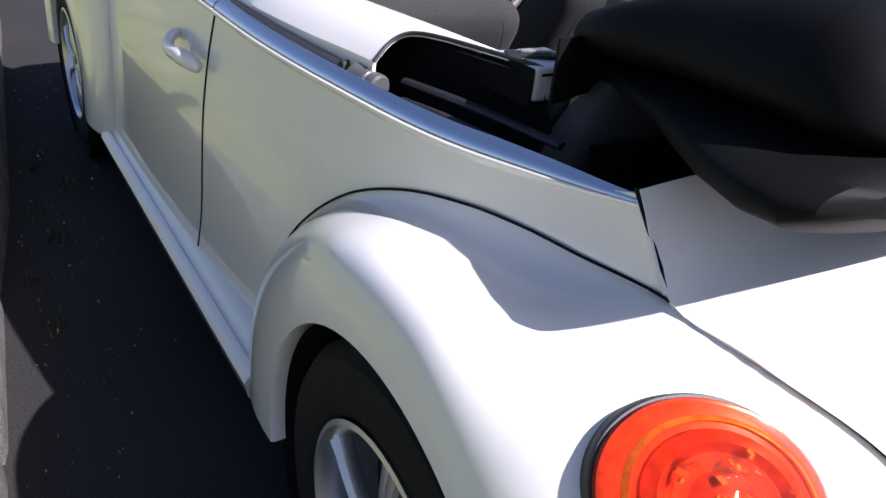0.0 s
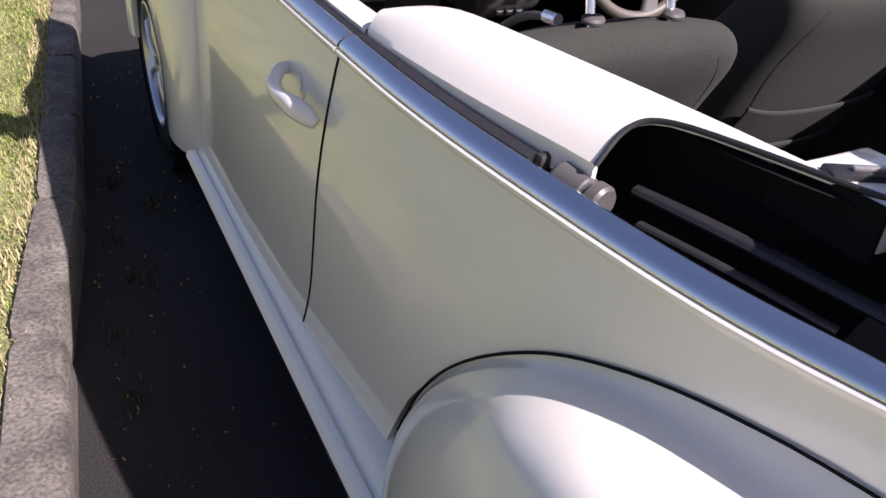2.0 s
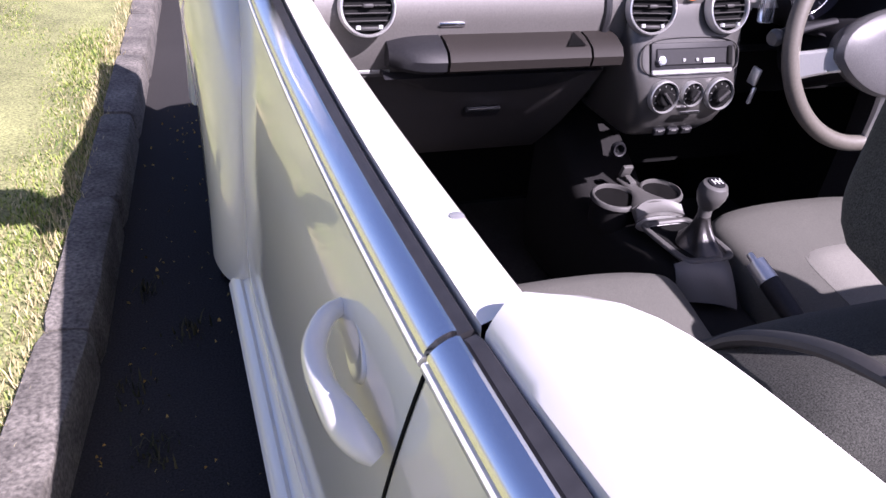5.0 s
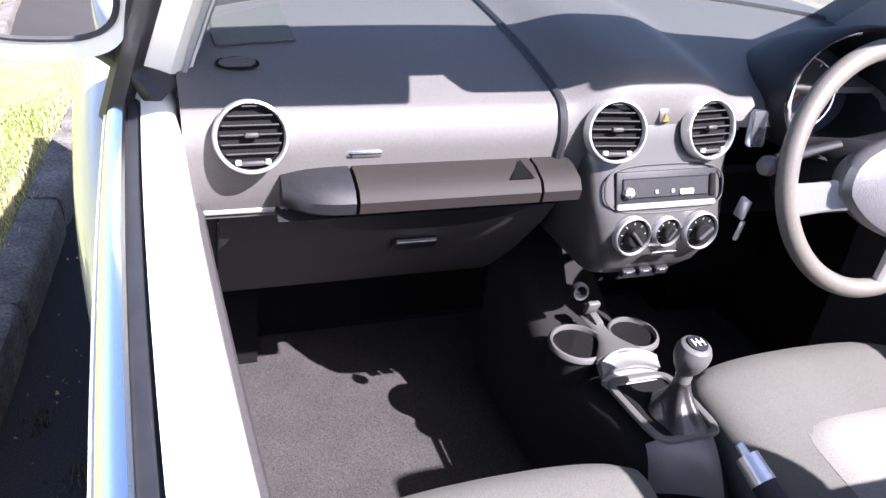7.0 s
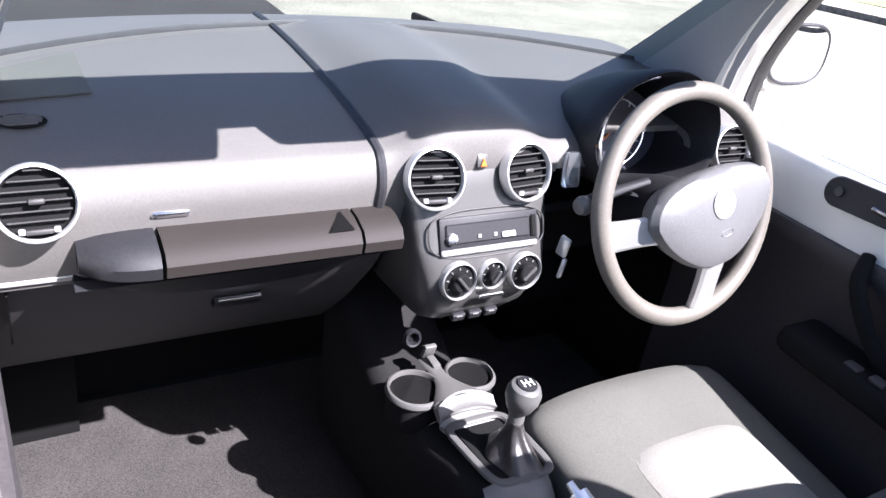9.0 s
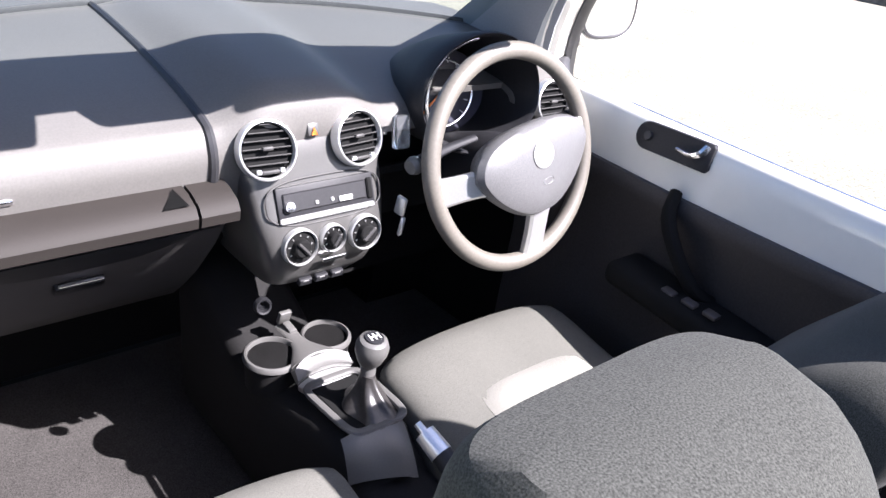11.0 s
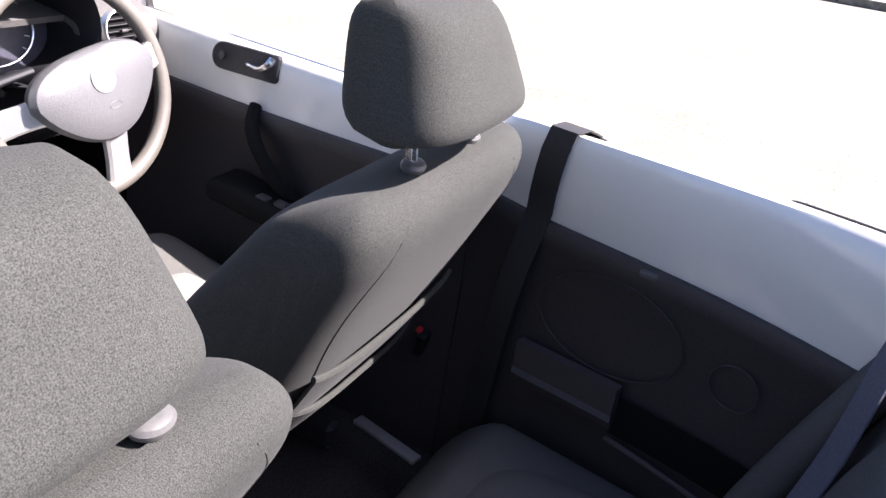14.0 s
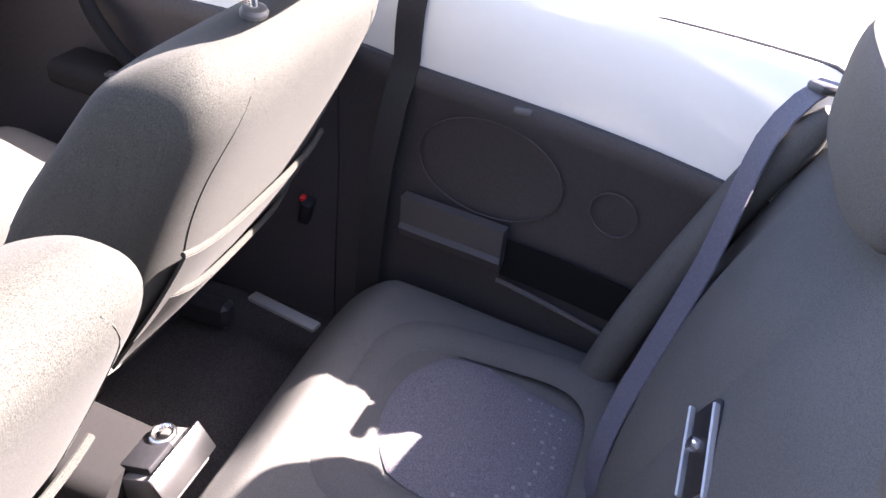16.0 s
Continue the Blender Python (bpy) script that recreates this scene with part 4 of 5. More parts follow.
def glove_side():
    # grab shelf along the passenger's side, with two joints
    def section(x):
        return [Vector((x, 1.700, 0.868)), Vector((x, 1.668, 0.863)), Vector((x, 1.642, 0.852)), Vector((x, 1.633, 0.838)), Vector((x, 1.636, 0.822)), Vector((x, 1.655, 0.812)), Vector((x, 1.705, 0.806)), Vector((x, 1.72, 0.83))]
    shelf = new("grab_shelf")
    shelf.parent = dash
    for x0, x1 in ((-0.448, -0.1905), (-0.1875, -0.128)):
        part("shelf_bar", grid([section(x) for x in np.linspace(x0 + 0.0015, x1, 8)], True, True), SHELF, shelf, "brushed dark grey bar")
    rows = []
    base = section(-0.4515)
    mid = Vector((0, 1.69, 0.838))
    for t in np.linspace(0, 1, 10):
        x = -0.4515 - 0.088 * t
        k = max(1 - t**2.6, 0.12) ** 0.5
        rows.append([Vector((x, mid.y + (p.y - mid.y) * k, mid.z + (p.z - mid.z) * (0.5 + 0.5 * k))) for p in base])
    part("shelf_end", grid(rows, True, True), BLACK, shelf)
    bm = bmesh.new()
    vs = [bm.verts.new(p) for p in ((-0.236, 1.643, 0.8560), (-0.199, 1.643, 0.8560), (-0.208, 1.680, 0.8690))]
    f = bm.faces.new(vs)
    bmesh.ops.solidify(bm, geom=[f], thickness=0.0012)
    part("triangle_patch", bm, GAP, shelf, "small black triangle")
    # pocket and lid below
    rows = []
    for x in np.linspace(-0.655, -0.10, 24):
        rows.append([Vector((x, y, z)) for y, z in ((1.722, 0.806), (1.728, 0.79), (1.752, 0.755), (1.785, 0.71), (1.825, 0.665), (1.87, 0.615), (1.93, 0.558), (1.98, 0.515), (2.04, 0.505))])
    part("glove_box_lid", shell(rows, -0.012), GLOVE, dash, "dark grey glove box lid")
    # shelf's underside, drawn down as a black curve for its shade on the lid
    rows = []
    for x in np.linspace(-0.545, -0.14, 24):
        d = 0.045 * max(0.0, 1 - abs((x + 0.33) / 0.21) ** 3)
        rows.append([Vector((x, y, z)) for y, z in ((1.690, 0.806), (1.672, 0.800), (1.690, 0.800 - d * 0.5), (1.712, 0.800 - d), (1.725, 0.80 - d))])
    part("shelf_underside_shade", shell(rows, -0.006), BLACK, dash)
    part("trim_line", rbox((0.128, 0.012, 0.008), 0.002, 1, pose(-0.590, 1.714, 0.801)), SATIN, dash)
    part("panel_joint", rbox((0.0025, 0.01, 0.15), 0, 1, pose(-0.617, 1.772, 0.72, 36)), GAP, dash)
    part("lid_handle", rbox((0.048, 0.010, 0.009), 0.004, 2, pose(-0.430, 1.689, 0.884, 20)), CHROME, dash, "small chrome oval tab")
    latch = part("lid_latch", rbox((0.075, 0.016, 0.026), 0.005, 2, pose(-0.312, 1.806, 0.680, 40)), BLACK, dash)
    part("latch_edge", rbox((0.066, 0.006, 0.003), 0.001, 1, pose(-0.312, 1.790, 0.692, 40)), CHROME, latch)


glove_side()


def centre_stack():
    st = tagged(new("centre_stack"), "satin grey centre stack with radio slot and heater knobs", "control panel")
    rows = []
    for z, y, w in ((0.655, 1.70, 0.070), (0.675, 1.665, 0.082), (0.70, 1.640, 0.094), (0.735, 1.626, 0.106), (0.77, 1.624, 0.114), (0.81, 1.640, 0.121), (0.85, 1.656, 0.125), (0.89, 1.668, 0.127), (0.925, 1.680, 0.124), (0.955, 1.700, 0.114), (0.972, 1.730, 0.095)):
        rows.append([Vector((0.022 + a, y + 0.10 + b, z)) for a, b in ring_profile(w, 0.10, 7.0, 44)])
    part("stack_body", grid(rows, True, True), STACK, st, "satin grey centre console panel")
    # radio slot with an oval surround
    m = facing((0.022, 1.6475, 0.826), (0, -1, 0.36))
    ring = [m @ Vector((a, b, 0.002)) for a, b in ring_profile(0.103, 0.036, 3.2, 48)]
    part("radio_surround", tube(ring, 0.0015, 8, closed=True), SLAT, st, "dark oval radio surround")
    slot = new("radio")
    slot.parent = st
    part("radio_face", rbox((0.176, 0.052, 0.010), 0.003, 2, m @ Matrix.Translation((0.002, 0.001, 0.0))), BLACK, slot)
    part("tape_door", rbox((0.150, 0.030, 0.004), 0.002, 1, m @ Matrix.Translation((-0.002, 0.002, 0.006))), BLACK, slot)
    part("lower_rail", rbox((0.172, 0.009, 0.006), 0.002, 1, m @ Matrix.Translation((0.0, -0.0245, 0.006))), SATIN, slot)
    part("white_tab", rbox((0.024, 0.008, 0.004), 0.001, 1, m @ Matrix.Translation((0.032, -0.006, 0.0095))), WHITE_P, slot)
    part("dial", lathe([(0.0, 0.0), (0.009, 0.0), (0.008, 0.008), (0.0, 0.009)], 16, m @ Matrix.Translation((-0.068, -0.004, 0.005))), CHROME, slot)
    part("side_button", rbox((0.010, 0.034, 0.006), 0.002, 1, m @ Matrix.Translation((0.080, 0.002, 0.006))), GAP, slot)
    for dx in (-0.02, 0.008):
        part("small_button", rbox((0.006, 0.006, 0.003), 0.001, 1, m @ Matrix.Translation((dx, -0.004, 0.009))), SATIN, slot)
    # heater controls
    m = facing((0.024, 1.6225, 0.763), (0, -1, 0.10))
    for dx, r, a in ((-0.060, 0.030, 40), (-0.001, 0.023, -35), (0.060, 0.030, -50)):
        k = new("heater_knob")
        k.parent = st
        mm = m @ Matrix.Translation((dx, 0.003 if r < 0.03 else 0, 0))
        part("bezel", lathe([(r * 0.86, -0.004), (r * 0.89, 0.006), (r * 0.94, 0.008), (r * 1.0, 0.006), (r * 1.02, -0.004)], 40, mm), SATIN, k, "satin silver bezel")
        part("dial_face", lathe([(0.0, -0.004), (r * 0.88, -0.004), (r * 0.88, 0.003), (0.0, 0.003)], 36, mm), GAP, k)
        part("knob", lathe([(0.0, 0.0), (r * 0.52, 0.0), (r * 0.48, 0.013), (r * 0.40, 0.015), (0.0, 0.015)], 28, mm), GAP, k)
        part("pointer", rbox((r * 0.20, r * 0.98, 0.008), 0.002, 1, mm @ Matrix.Rotation(radians(a), 4, "Z") @ Matrix.Translation((0, 0, 0.016))), SLAT, k)
        for j in range(7):
            b = radians(-120 + 40 * j)
            part("mark", rbox((0.0014, 0.0035, 0.001), 0, 1, mm @ Matrix.Rotation(b, 4, "Z") @ Matrix.Translation((0, r * 0.66, 0.004))), SATIN, k)
    part("slider", rbox((0.044, 0.006, 0.006), 0.001, 1, m @ Matrix.Translation((0.0, -0.031, 0.002))), CHROME, st)
    m = facing((0.02, 1.650, 0.684), (0, -1, -0.3))
    for dx in (-0.030, 0.0, 0.030):
        b = part("switch", rbox((0.024, 0.014, 0.010), 0.002, 1, m @ Matrix.Translation((dx, 0, 0.002))), BLACK, st)
        part("switch_mark", rbox((0.010, 0.0025, 0.002), 0, 1, m @ Matrix.Translation((dx, 0.004, 0.0065))), SATIN, b)
    # orange warning triangle
    hz = part("hazard_switch", rbox((0.020, 0.006, 0.020), 0.0025, 2, pose(0.012, 1.674, 0.930, -18)), STACK, st)
    bm = bmesh.new()
    vs = [bm.verts.new(p) for p in ((0.0065, 1.6668, 0.923), (0.0175, 1.6668, 0.923), (0.012, 1.6708, 0.936))]
    f = bm.faces.new(vs)
    bmesh.ops.solidify(bm, geom=[f], thickness=0.0015)
    part("warning_triangle", bm, ORANGE, hz, "orange warning triangle")
    part("lighter_socket", lathe([(0.008, -0.006), (0.010, 0.004), (0.013, 0.005), (0.015, 0.0), (0.015, -0.006)], 24, facing((-0.070, 1.675, 0.638), (-0.1, -1, 0.2))), BLACK, st)
    # things beside the stack, towards the driver
    part("card_holder", rbox((0.034, 0.014, 0.056), 0.006, 2, pose(0.168, 1.655, 0.912, -12, 6, 10)), CLEAR, st, "clear plastic clip holder")
    return st


centre_stack()


def console():
    c = tagged(new("centre_console"), "black floor console with grey cup holders between the seats", "console")
    rows = []
    for y, w, z in ((2.0, 0.10, 0.60), (1.85, 0.095, 0.52), (1.78, 0.095, 0.475), (1.72, 0.092, 0.470), (1.62, 0.088, 0.475), (1.55, 0.080, 0.492), (1.46, 0.076, 0.490), (1.40, 0.074, 0.440), (1.25, 0.072, 0.435), (1.05, 0.075, 0.43), (0.92, 0.070, 0.42)):
        rows.append([Vector((0.018 + a, y, (z + 0.20) / 2 + b)) for a, b in ring_profile(w, (z - 0.20) / 2, 5, 28)])
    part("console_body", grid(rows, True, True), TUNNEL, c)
    # cup holders
    for x, y, r in ((-0.042, 1.694, 0.047), (0.070, 1.700, 0.043)):
        m = pose(x, y, 0.524, 4)
        cup = part("cup_ring", lathe([(r * 0.90, -0.012), (r * 0.92, -0.001), (r * 0.95, 0.002), (r * 1.02, 0.001), (r * 1.08, -0.003), (r * 1.09, -0.007), (r * 0.94, -0.010)], 44, m), GREYP, c, "grey cup holder rim")
        part("cup_wall", lathe([(r * 0.92, -0.008), (r * 0.84, -0.048), (r * 0.82, -0.048), (r * 0.90, -0.008)], 36, m), BLACK, cup)
        part("cup_finger", rbox((0.010, 0.018, 0.026), 0.003, 2, m @ Matrix.Translation((-r * 0.45, -r * 0.55, -0.022)) @ Matrix.Rotation(radians(-40), 4, "Z")), GREYP, cup)
        part("cup_skirt", lathe([(r * 1.02, -0.007), (r * 0.96, -0.062), (r * 0.90, -0.062), (r * 0.96, -0.007)], 36, m), TUNNEL, cup)
        part("cup_floor", lathe([(0.0, -0.043), (r * 0.80, -0.043), (r * 0.80, -0.046), (0.0, -0.046)], 30, m), GAP, cup)
    bridge = along([(0.020, 1.770, 0.520), (0.016, 1.725, 0.523), (0.014, 1.680, 0.524), (0.014, 1.640, 0.522)], 10)
    part("cup_bridge", tube(bridge, [0.016, 0.016, 0.015, 0.014, 0.014, 0.017, 0.023, 0.032, 0.042, 0.050], 12, flat=0.26), GREYP, c)
    clip = part("bridge_clip", rbox((0.024, 0.010, 0.030), 0.003, 2, pose(0.020, 1.765, 0.540, 20)), GREYP, c)
    part("clip_foot", rbox((0.016, 0.030, 0.010), 0.003, 2, pose(0.020, 1.745, 0.528, 8)), GREYP, clip)
    def tray(t0, t1):
        return [[Vector((0.016 + (0.056 - 0.006 * t) * u, 1.652 - 0.056 * t - 0.018 * u * u * (1 - t), 0.527 - 0.004 * t - 0.016 * math.sin(2.6 * t) - 0.006 * abs(u) ** 3)) for u in np.linspace(-1, 1, 15)] for t in np.linspace(t0, t1, 8)]
    part("tray", shell(tray(0.0, 0.50), 0.012), GREYP, c, "grey upper half of the tray")
    part("tray_front", shell(tray(0.52, 1.0), 0.012), SATIN, c, "satin silver lip of the tray")
    # surround of the gear lever
    outer = [Vector((0.016 + a * (1 + 0.5 * b), 1.522 + b, 0.514 - 0.04 * b)) for a, b in ring_profile(0.054, 0.076, 6, 44)]
    part("lever_frame", tube(outer, 0.0075, 8, closed=True, flat=0.7), GREYP, c, "grey frame round the gear lever")
    part("lever_well", rbox((0.10, 0.145, 0.02), 0.008, 1, pose(0.016, 1.522, 0.502, -2)), GAP, c)
    rows = []
    for t in np.linspace(0, 1, 9):
        y, z = 1.452 - 0.060 * t, 0.521 - 0.010 * t - 0.050 * t * t
        w = 0.057 - 0.006 * t
        rows.append([Vector((0.002 - 0.012 * t + w * u, y - 0.022 * t * u + 0.004 * abs(u) ** 4, z - 0.010 * abs(u) ** 3)) for u in np.linspace(-1, 1, 13)])
    part("rear_face", shell(rows, 0.010), GREYP, c)
    rows = []
    for i in range(13):
        t = i / 12
        row = []
        for k in range(48):
            a = 2 * math.pi * k / 48
            r = (0.028 * (1 - t) ** 1.6 + 0.0105) * (1 + 0.20 * math.sin(5 * a + 3 * t) * (1 - t) ** 0.7 * min(1, 0.35 + 2 * t))
            row.append(Vector((0.024 + r * math.cos(a), 1.492 + r * 1.5 * math.sin(a) + 0.012 * t, 0.516 + 0.060 * t)))
        rows.append(row)
    lever = tagged(new("gear_lever"), "grey gear lever with a creased black leather gaiter", "gear lever")
    part("boot", grid(rows, True, True), LEATHER, lever, "creased black leather gaiter")
    part("shaft", tube([(0.024, 1.503, 0.562), (0.027, 1.508, 0.605)], [0.011, 0.014], 14), GREYP, lever)
    prof = [(0.0, -0.004), (0.015, 0.0), (0.021, 0.010), (0.0265, 0.026), (0.027, 0.038), (0.0225, 0.049), (0.016, 0.053), (0.0, 0.053)]
    mk = facing((0.027, 1.508, 0.592), (0.02, -0.16, 1), (0, 1, 0))
    part("knob", lathe(prof, 32, mk), GREYP, lever, "grey gear knob")
    cap = part("knob_cap", lathe([(0.0, 0.052), (0.0165, 0.052), (0.015, 0.0555), (0.0, 0.0565)], 28, mk), BLACK, lever)
    for dx in (-0.008, 0.0, 0.008):
        part("gate_line", rbox((0.0016, 0.014, 0.001), 0, 1, mk @ Matrix.Translation((dx, 0, 0.0565))), WHITE_P, cap)
    part("gate_line", rbox((0.016, 0.0016, 0.001), 0, 1, mk @ Matrix.Translation((0, 0, 0.0566))), WHITE_P, cap)
    hb = tagged(new("handbrake"), "black handbrake lever with a silver tip, lowered", "handbrake")
    part("grip", tube(along([(0.030, 1.10, 0.435), (0.024, 1.22, 0.525), (0.016, 1.305, 0.562)], 10), [0.014, 0.015, 0.016, 0.017, 0.018, 0.018, 0.018, 0.018, 0.018, 0.017], 14), BLACK, hb)
    part("tip", tube([(0.016, 1.305, 0.562), (0.011, 1.340, 0.578)], [0.0175, 0.016], 18), SATIN_L, hb, "silver handbrake tip")
    part("button", tube([(0.011, 1.340, 0.578), (0.009, 1.356, 0.585)], [0.007, 0.006], 12), SATIN_L, hb)
    # ashtray at the rear end
    ash = tagged(new("rear_ashtray"), "open silver and grey ashtray behind the centre console", "ashtray")
    part("tray_body", rbox((0.100, 0.075, 0.060), 0.006, 2, pose(0.040, 0.900, 0.385, -18)), GREYP, ash)
    part("tray_front", rbox((0.110, 0.006, 0.050), 0.003, 2, pose(0.040, 0.862, 0.412, -30)), CHROME, ash, "silver tray front")
    part("cigarette_ring", tube([Vector((0.060 + 0.016 * math.cos(a), 0.905 + 0.014 * math.sin(a), 0.428)) for a in np.linspace(0, 6.283, 19)[:-1]], 0.004, 8, closed=True), CHROME, ash)
    part("ash_insert", rbox((0.05, 0.05, 0.02), 0.004, 2, pose(0.025, 0.905, 0.418, -15)), BLACK, ash)


console()


def steering():
    sw = tagged(new("steering_wheel"), "grey-brown three-spoke steering wheel with silver spokes", "steering wheel")
    c = Vector((0.360, 1.576, 0.864))
    m = facing(c, (0, -0.966, 0.26))
    m = m @ Matrix.Rotation(radians(11), 4, "Z")
    part("rim", tube([m @ Vector((0.185 * math.cos(a), 0.185 * math.sin(a), 0)) for a in np.linspace(0, 2 * math.pi, 65)[:-1]], 0.0155, 14, closed=True), GRIP, sw, "grey-brown steering wheel rim")
    rows = []
    for h, k in ((0.005, 0.80), (0.030, 0.95), (0.050, 1.0), (0.062, 0.95), (0.070, 0.80), (0.074, 0.5), (0.0755, 0.15)):
        row = []
        for i in range(48):
            a = 2 * math.pi * i / 48
            x, y = math.cos(a), math.sin(a)
            rx = 0.132 * (1 - 0.40 * max(0, -y) ** 0.9)
            ry = 0.062 if y > 0 else 0.096
            row.append(m @ Vector((rx * math.copysign(abs(x) ** 0.8, x) * k, ry * math.copysign(abs(y) ** 0.8, y) * k + 0.004, h)))
        rows.append(row)
    part("airbag_cover", grid(rows, True, True), HORN, sw, "grained grey airbag cover")
    for a, w in ((180, 0.050), (0, 0.050), (270, 0.054)):
        r = radians(a)
        d, n_ = Vector((math.cos(r), math.sin(r), 0)), Vector((-math.sin(r), math.cos(r), 0))
        rows = []
        for t in np.linspace(0, 1, 6):
            p = d * ((0.098 if a != 270 else 0.070) + (0.080 if a != 270 else 0.108) * t) + Vector((0, 0, 0.050 - 0.048 * t))
            ww = w / 2 * (1.0 - 0.12 * math.sin(math.pi * t))
            rows.append([m @ (p + n_ * u + Vector((0, 0, v))) for u, v in ((-ww, -0.006), (-ww, 0.004), (-ww * 0.8, 0.009), (ww * 0.8, 0.009), (ww, 0.004), (ww, -0.006))])
        part("spoke", grid(rows, True, True), SATIN_L, sw, "silver spoke")
    part("badge", lathe([(0.0, 0.074), (0.022, 0.074), (0.024, 0.077), (0.020, 0.0785), (0.0, 0.0785)], 32, m @ Matrix.Translation((0.0, 0.014, 0))), SATIN_L, sw, "round silver badge")
    part("airbag_mark", lathe([(0.011, 0.0725), (0.0125, 0.0755), (0.014, 0.0725)], 24, m @ Matrix.Translation((0.003, -0.034, 0)) @ Matrix.Diagonal((1.0, 0.45, 1, 1))), SATIN, sw)
    col = part("column", tube(along([m @ Vector((0, -0.01, 0.02)), m @ Vector((0, -0.015, -0.06)), m @ Vector((0, -0.03, -0.17))], 8), [0.045, 0.050, 0.056, 0.060, 0.062, 0.064, 0.066, 0.068], 18), BLACK, sw, "black steering column shroud")
    for sgn, zz in ((-1, 0.048), (1, 0.015)):
        part("stalk", tube(along([m @ Vector((sgn * 0.04, zz, -0.045)), m @ Vector((sgn * 0.12, zz + 0.004, -0.040)), m @ Vector((sgn * 0.185, zz + 0.004, -0.030))], 8), [0.009, 0.009, 0.009, 0.010, 0.011, 0.013, 0.014, 0.013], 12, flat=0.8), BLACK, col)
        part("stalk_end", lathe([(0.0, 0), (0.014, 0.002), (0.016, 0.010), (0.012, 0.020), (0.0, 0.022)], 20, facing(m @ Vector((sgn * 0.180, zz + 0.004, -0.030)), m.to_3x3() @ Vector((sgn, 0, 0.1)))), GREYP, col)
    part("ignition_key", rbox((0.008, 0.020, 0.034), 0.003, 2, pose(0.160, 1.628, 0.792, 10, 0, 12)), SATIN_L, col, "silver ignition key and fob")
    part("fob", rbox((0.010, 0.007, 0.034), 0.003, 2, pose(0.160, 1.622, 0.756, 5, 8, 20)), SATIN_L, col)
    # rounded instrument pod
    pod = tagged(new("instrument_pod"), "round black-hooded instrument pod with a dark gauge", "instrument panel")
    mp = facing((0.348, 1.705, 0.938), (-0.05, -1, 0.20))
    rows = []
    for r, h, up in ((0.020, -0.24, 0.05), (0.070, -0.19, 0.035), (0.105, -0.12, 0.016), (0.124, -0.05, 0.004), (0.132, 0.0, 0.0), (0.134, 0.045, 0.0), (0.130, 0.052, 0.0), (0.124, 0.045, 0.0), (0.114, -0.03, 0.0), (0.106, -0.090, 0.0)):
        rows.append([mp @ Vector((r * 1.02 * math.cos(a), r * (0.88 if math.sin(a) > 0 else 0.72) * math.sin(a) + up * 0.2, h + (0.02 * max(0, math.sin(a)) if h > -0.01 else 0))) for a in np.linspace(0, 2 * math.pi, 49)[:-1]])
    part("pod_hood", grid(rows, True), BLACK, pod, "black hood of the instruments")
    face = part("gauge_face", lathe([(0.0, -0.088), (0.106, -0.088), (0.106, -0.081), (0.0, -0.083)], 44, mp @ Matrix.Diagonal((1.02, 0.8, 1, 1))), GAUGE, pod, "dark round gauge face")
    for j in range(13):
        a = radians(215 - 250 * j / 12)
        part("tick", rbox((0.002, 0.010, 0.001), 0, 1, mp @ Matrix.Rotation(a - math.pi / 2, 4, "Z") @ Matrix.Translation((0, 0.066, -0.080))), WHITE_P, face)
    part("needle", rbox((0.003, 0.055, 0.002), 0, 1, mp @ Matrix.Rotation(radians(130), 4, "Z") @ Matrix.Translation((0, 0.025, -0.078))), ORANGE, face)
    part("pod_edge", tube([mp @ Vector((0.121 * math.cos(a), 0.121 * (0.88 if math.sin(a) > 0 else 0.72) * math.sin(a), 0.047)) for a in np.linspace(radians(95), radians(215), 24)], 0.0045, 8), CHROME, pod, "bright edge of the instrument cover")
    part("gauge_ring", tube([mp @ Vector((0.078 * math.cos(a), 0.064 * math.sin(a), -0.079)) for a in np.linspace(0, 2 * math.pi, 41)[:-1]], 0.003, 8, closed=True), CHROME, face)


steering()
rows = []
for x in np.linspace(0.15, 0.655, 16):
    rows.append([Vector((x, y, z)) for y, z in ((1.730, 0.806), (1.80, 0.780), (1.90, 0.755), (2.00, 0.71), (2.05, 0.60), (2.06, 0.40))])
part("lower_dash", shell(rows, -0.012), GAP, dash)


BACK_W = [(0, 0.215), (0.25, 0.245), (0.60, 0.247), (0.84, 0.243), (0.90, 0.238), (0.94, 0.230), (0.97, 0.218), (0.99, 0.203), (1, 0.188)]
BACK_D = [(0, 0.082), (0.4, 0.090), (0.80, 0.080), (0.86, 0.077), (0.90, 0.071), (0.93, 0.063), (0.96, 0.049), (0.98, 0.036), (0.992, 0.023), (1, 0.008)]


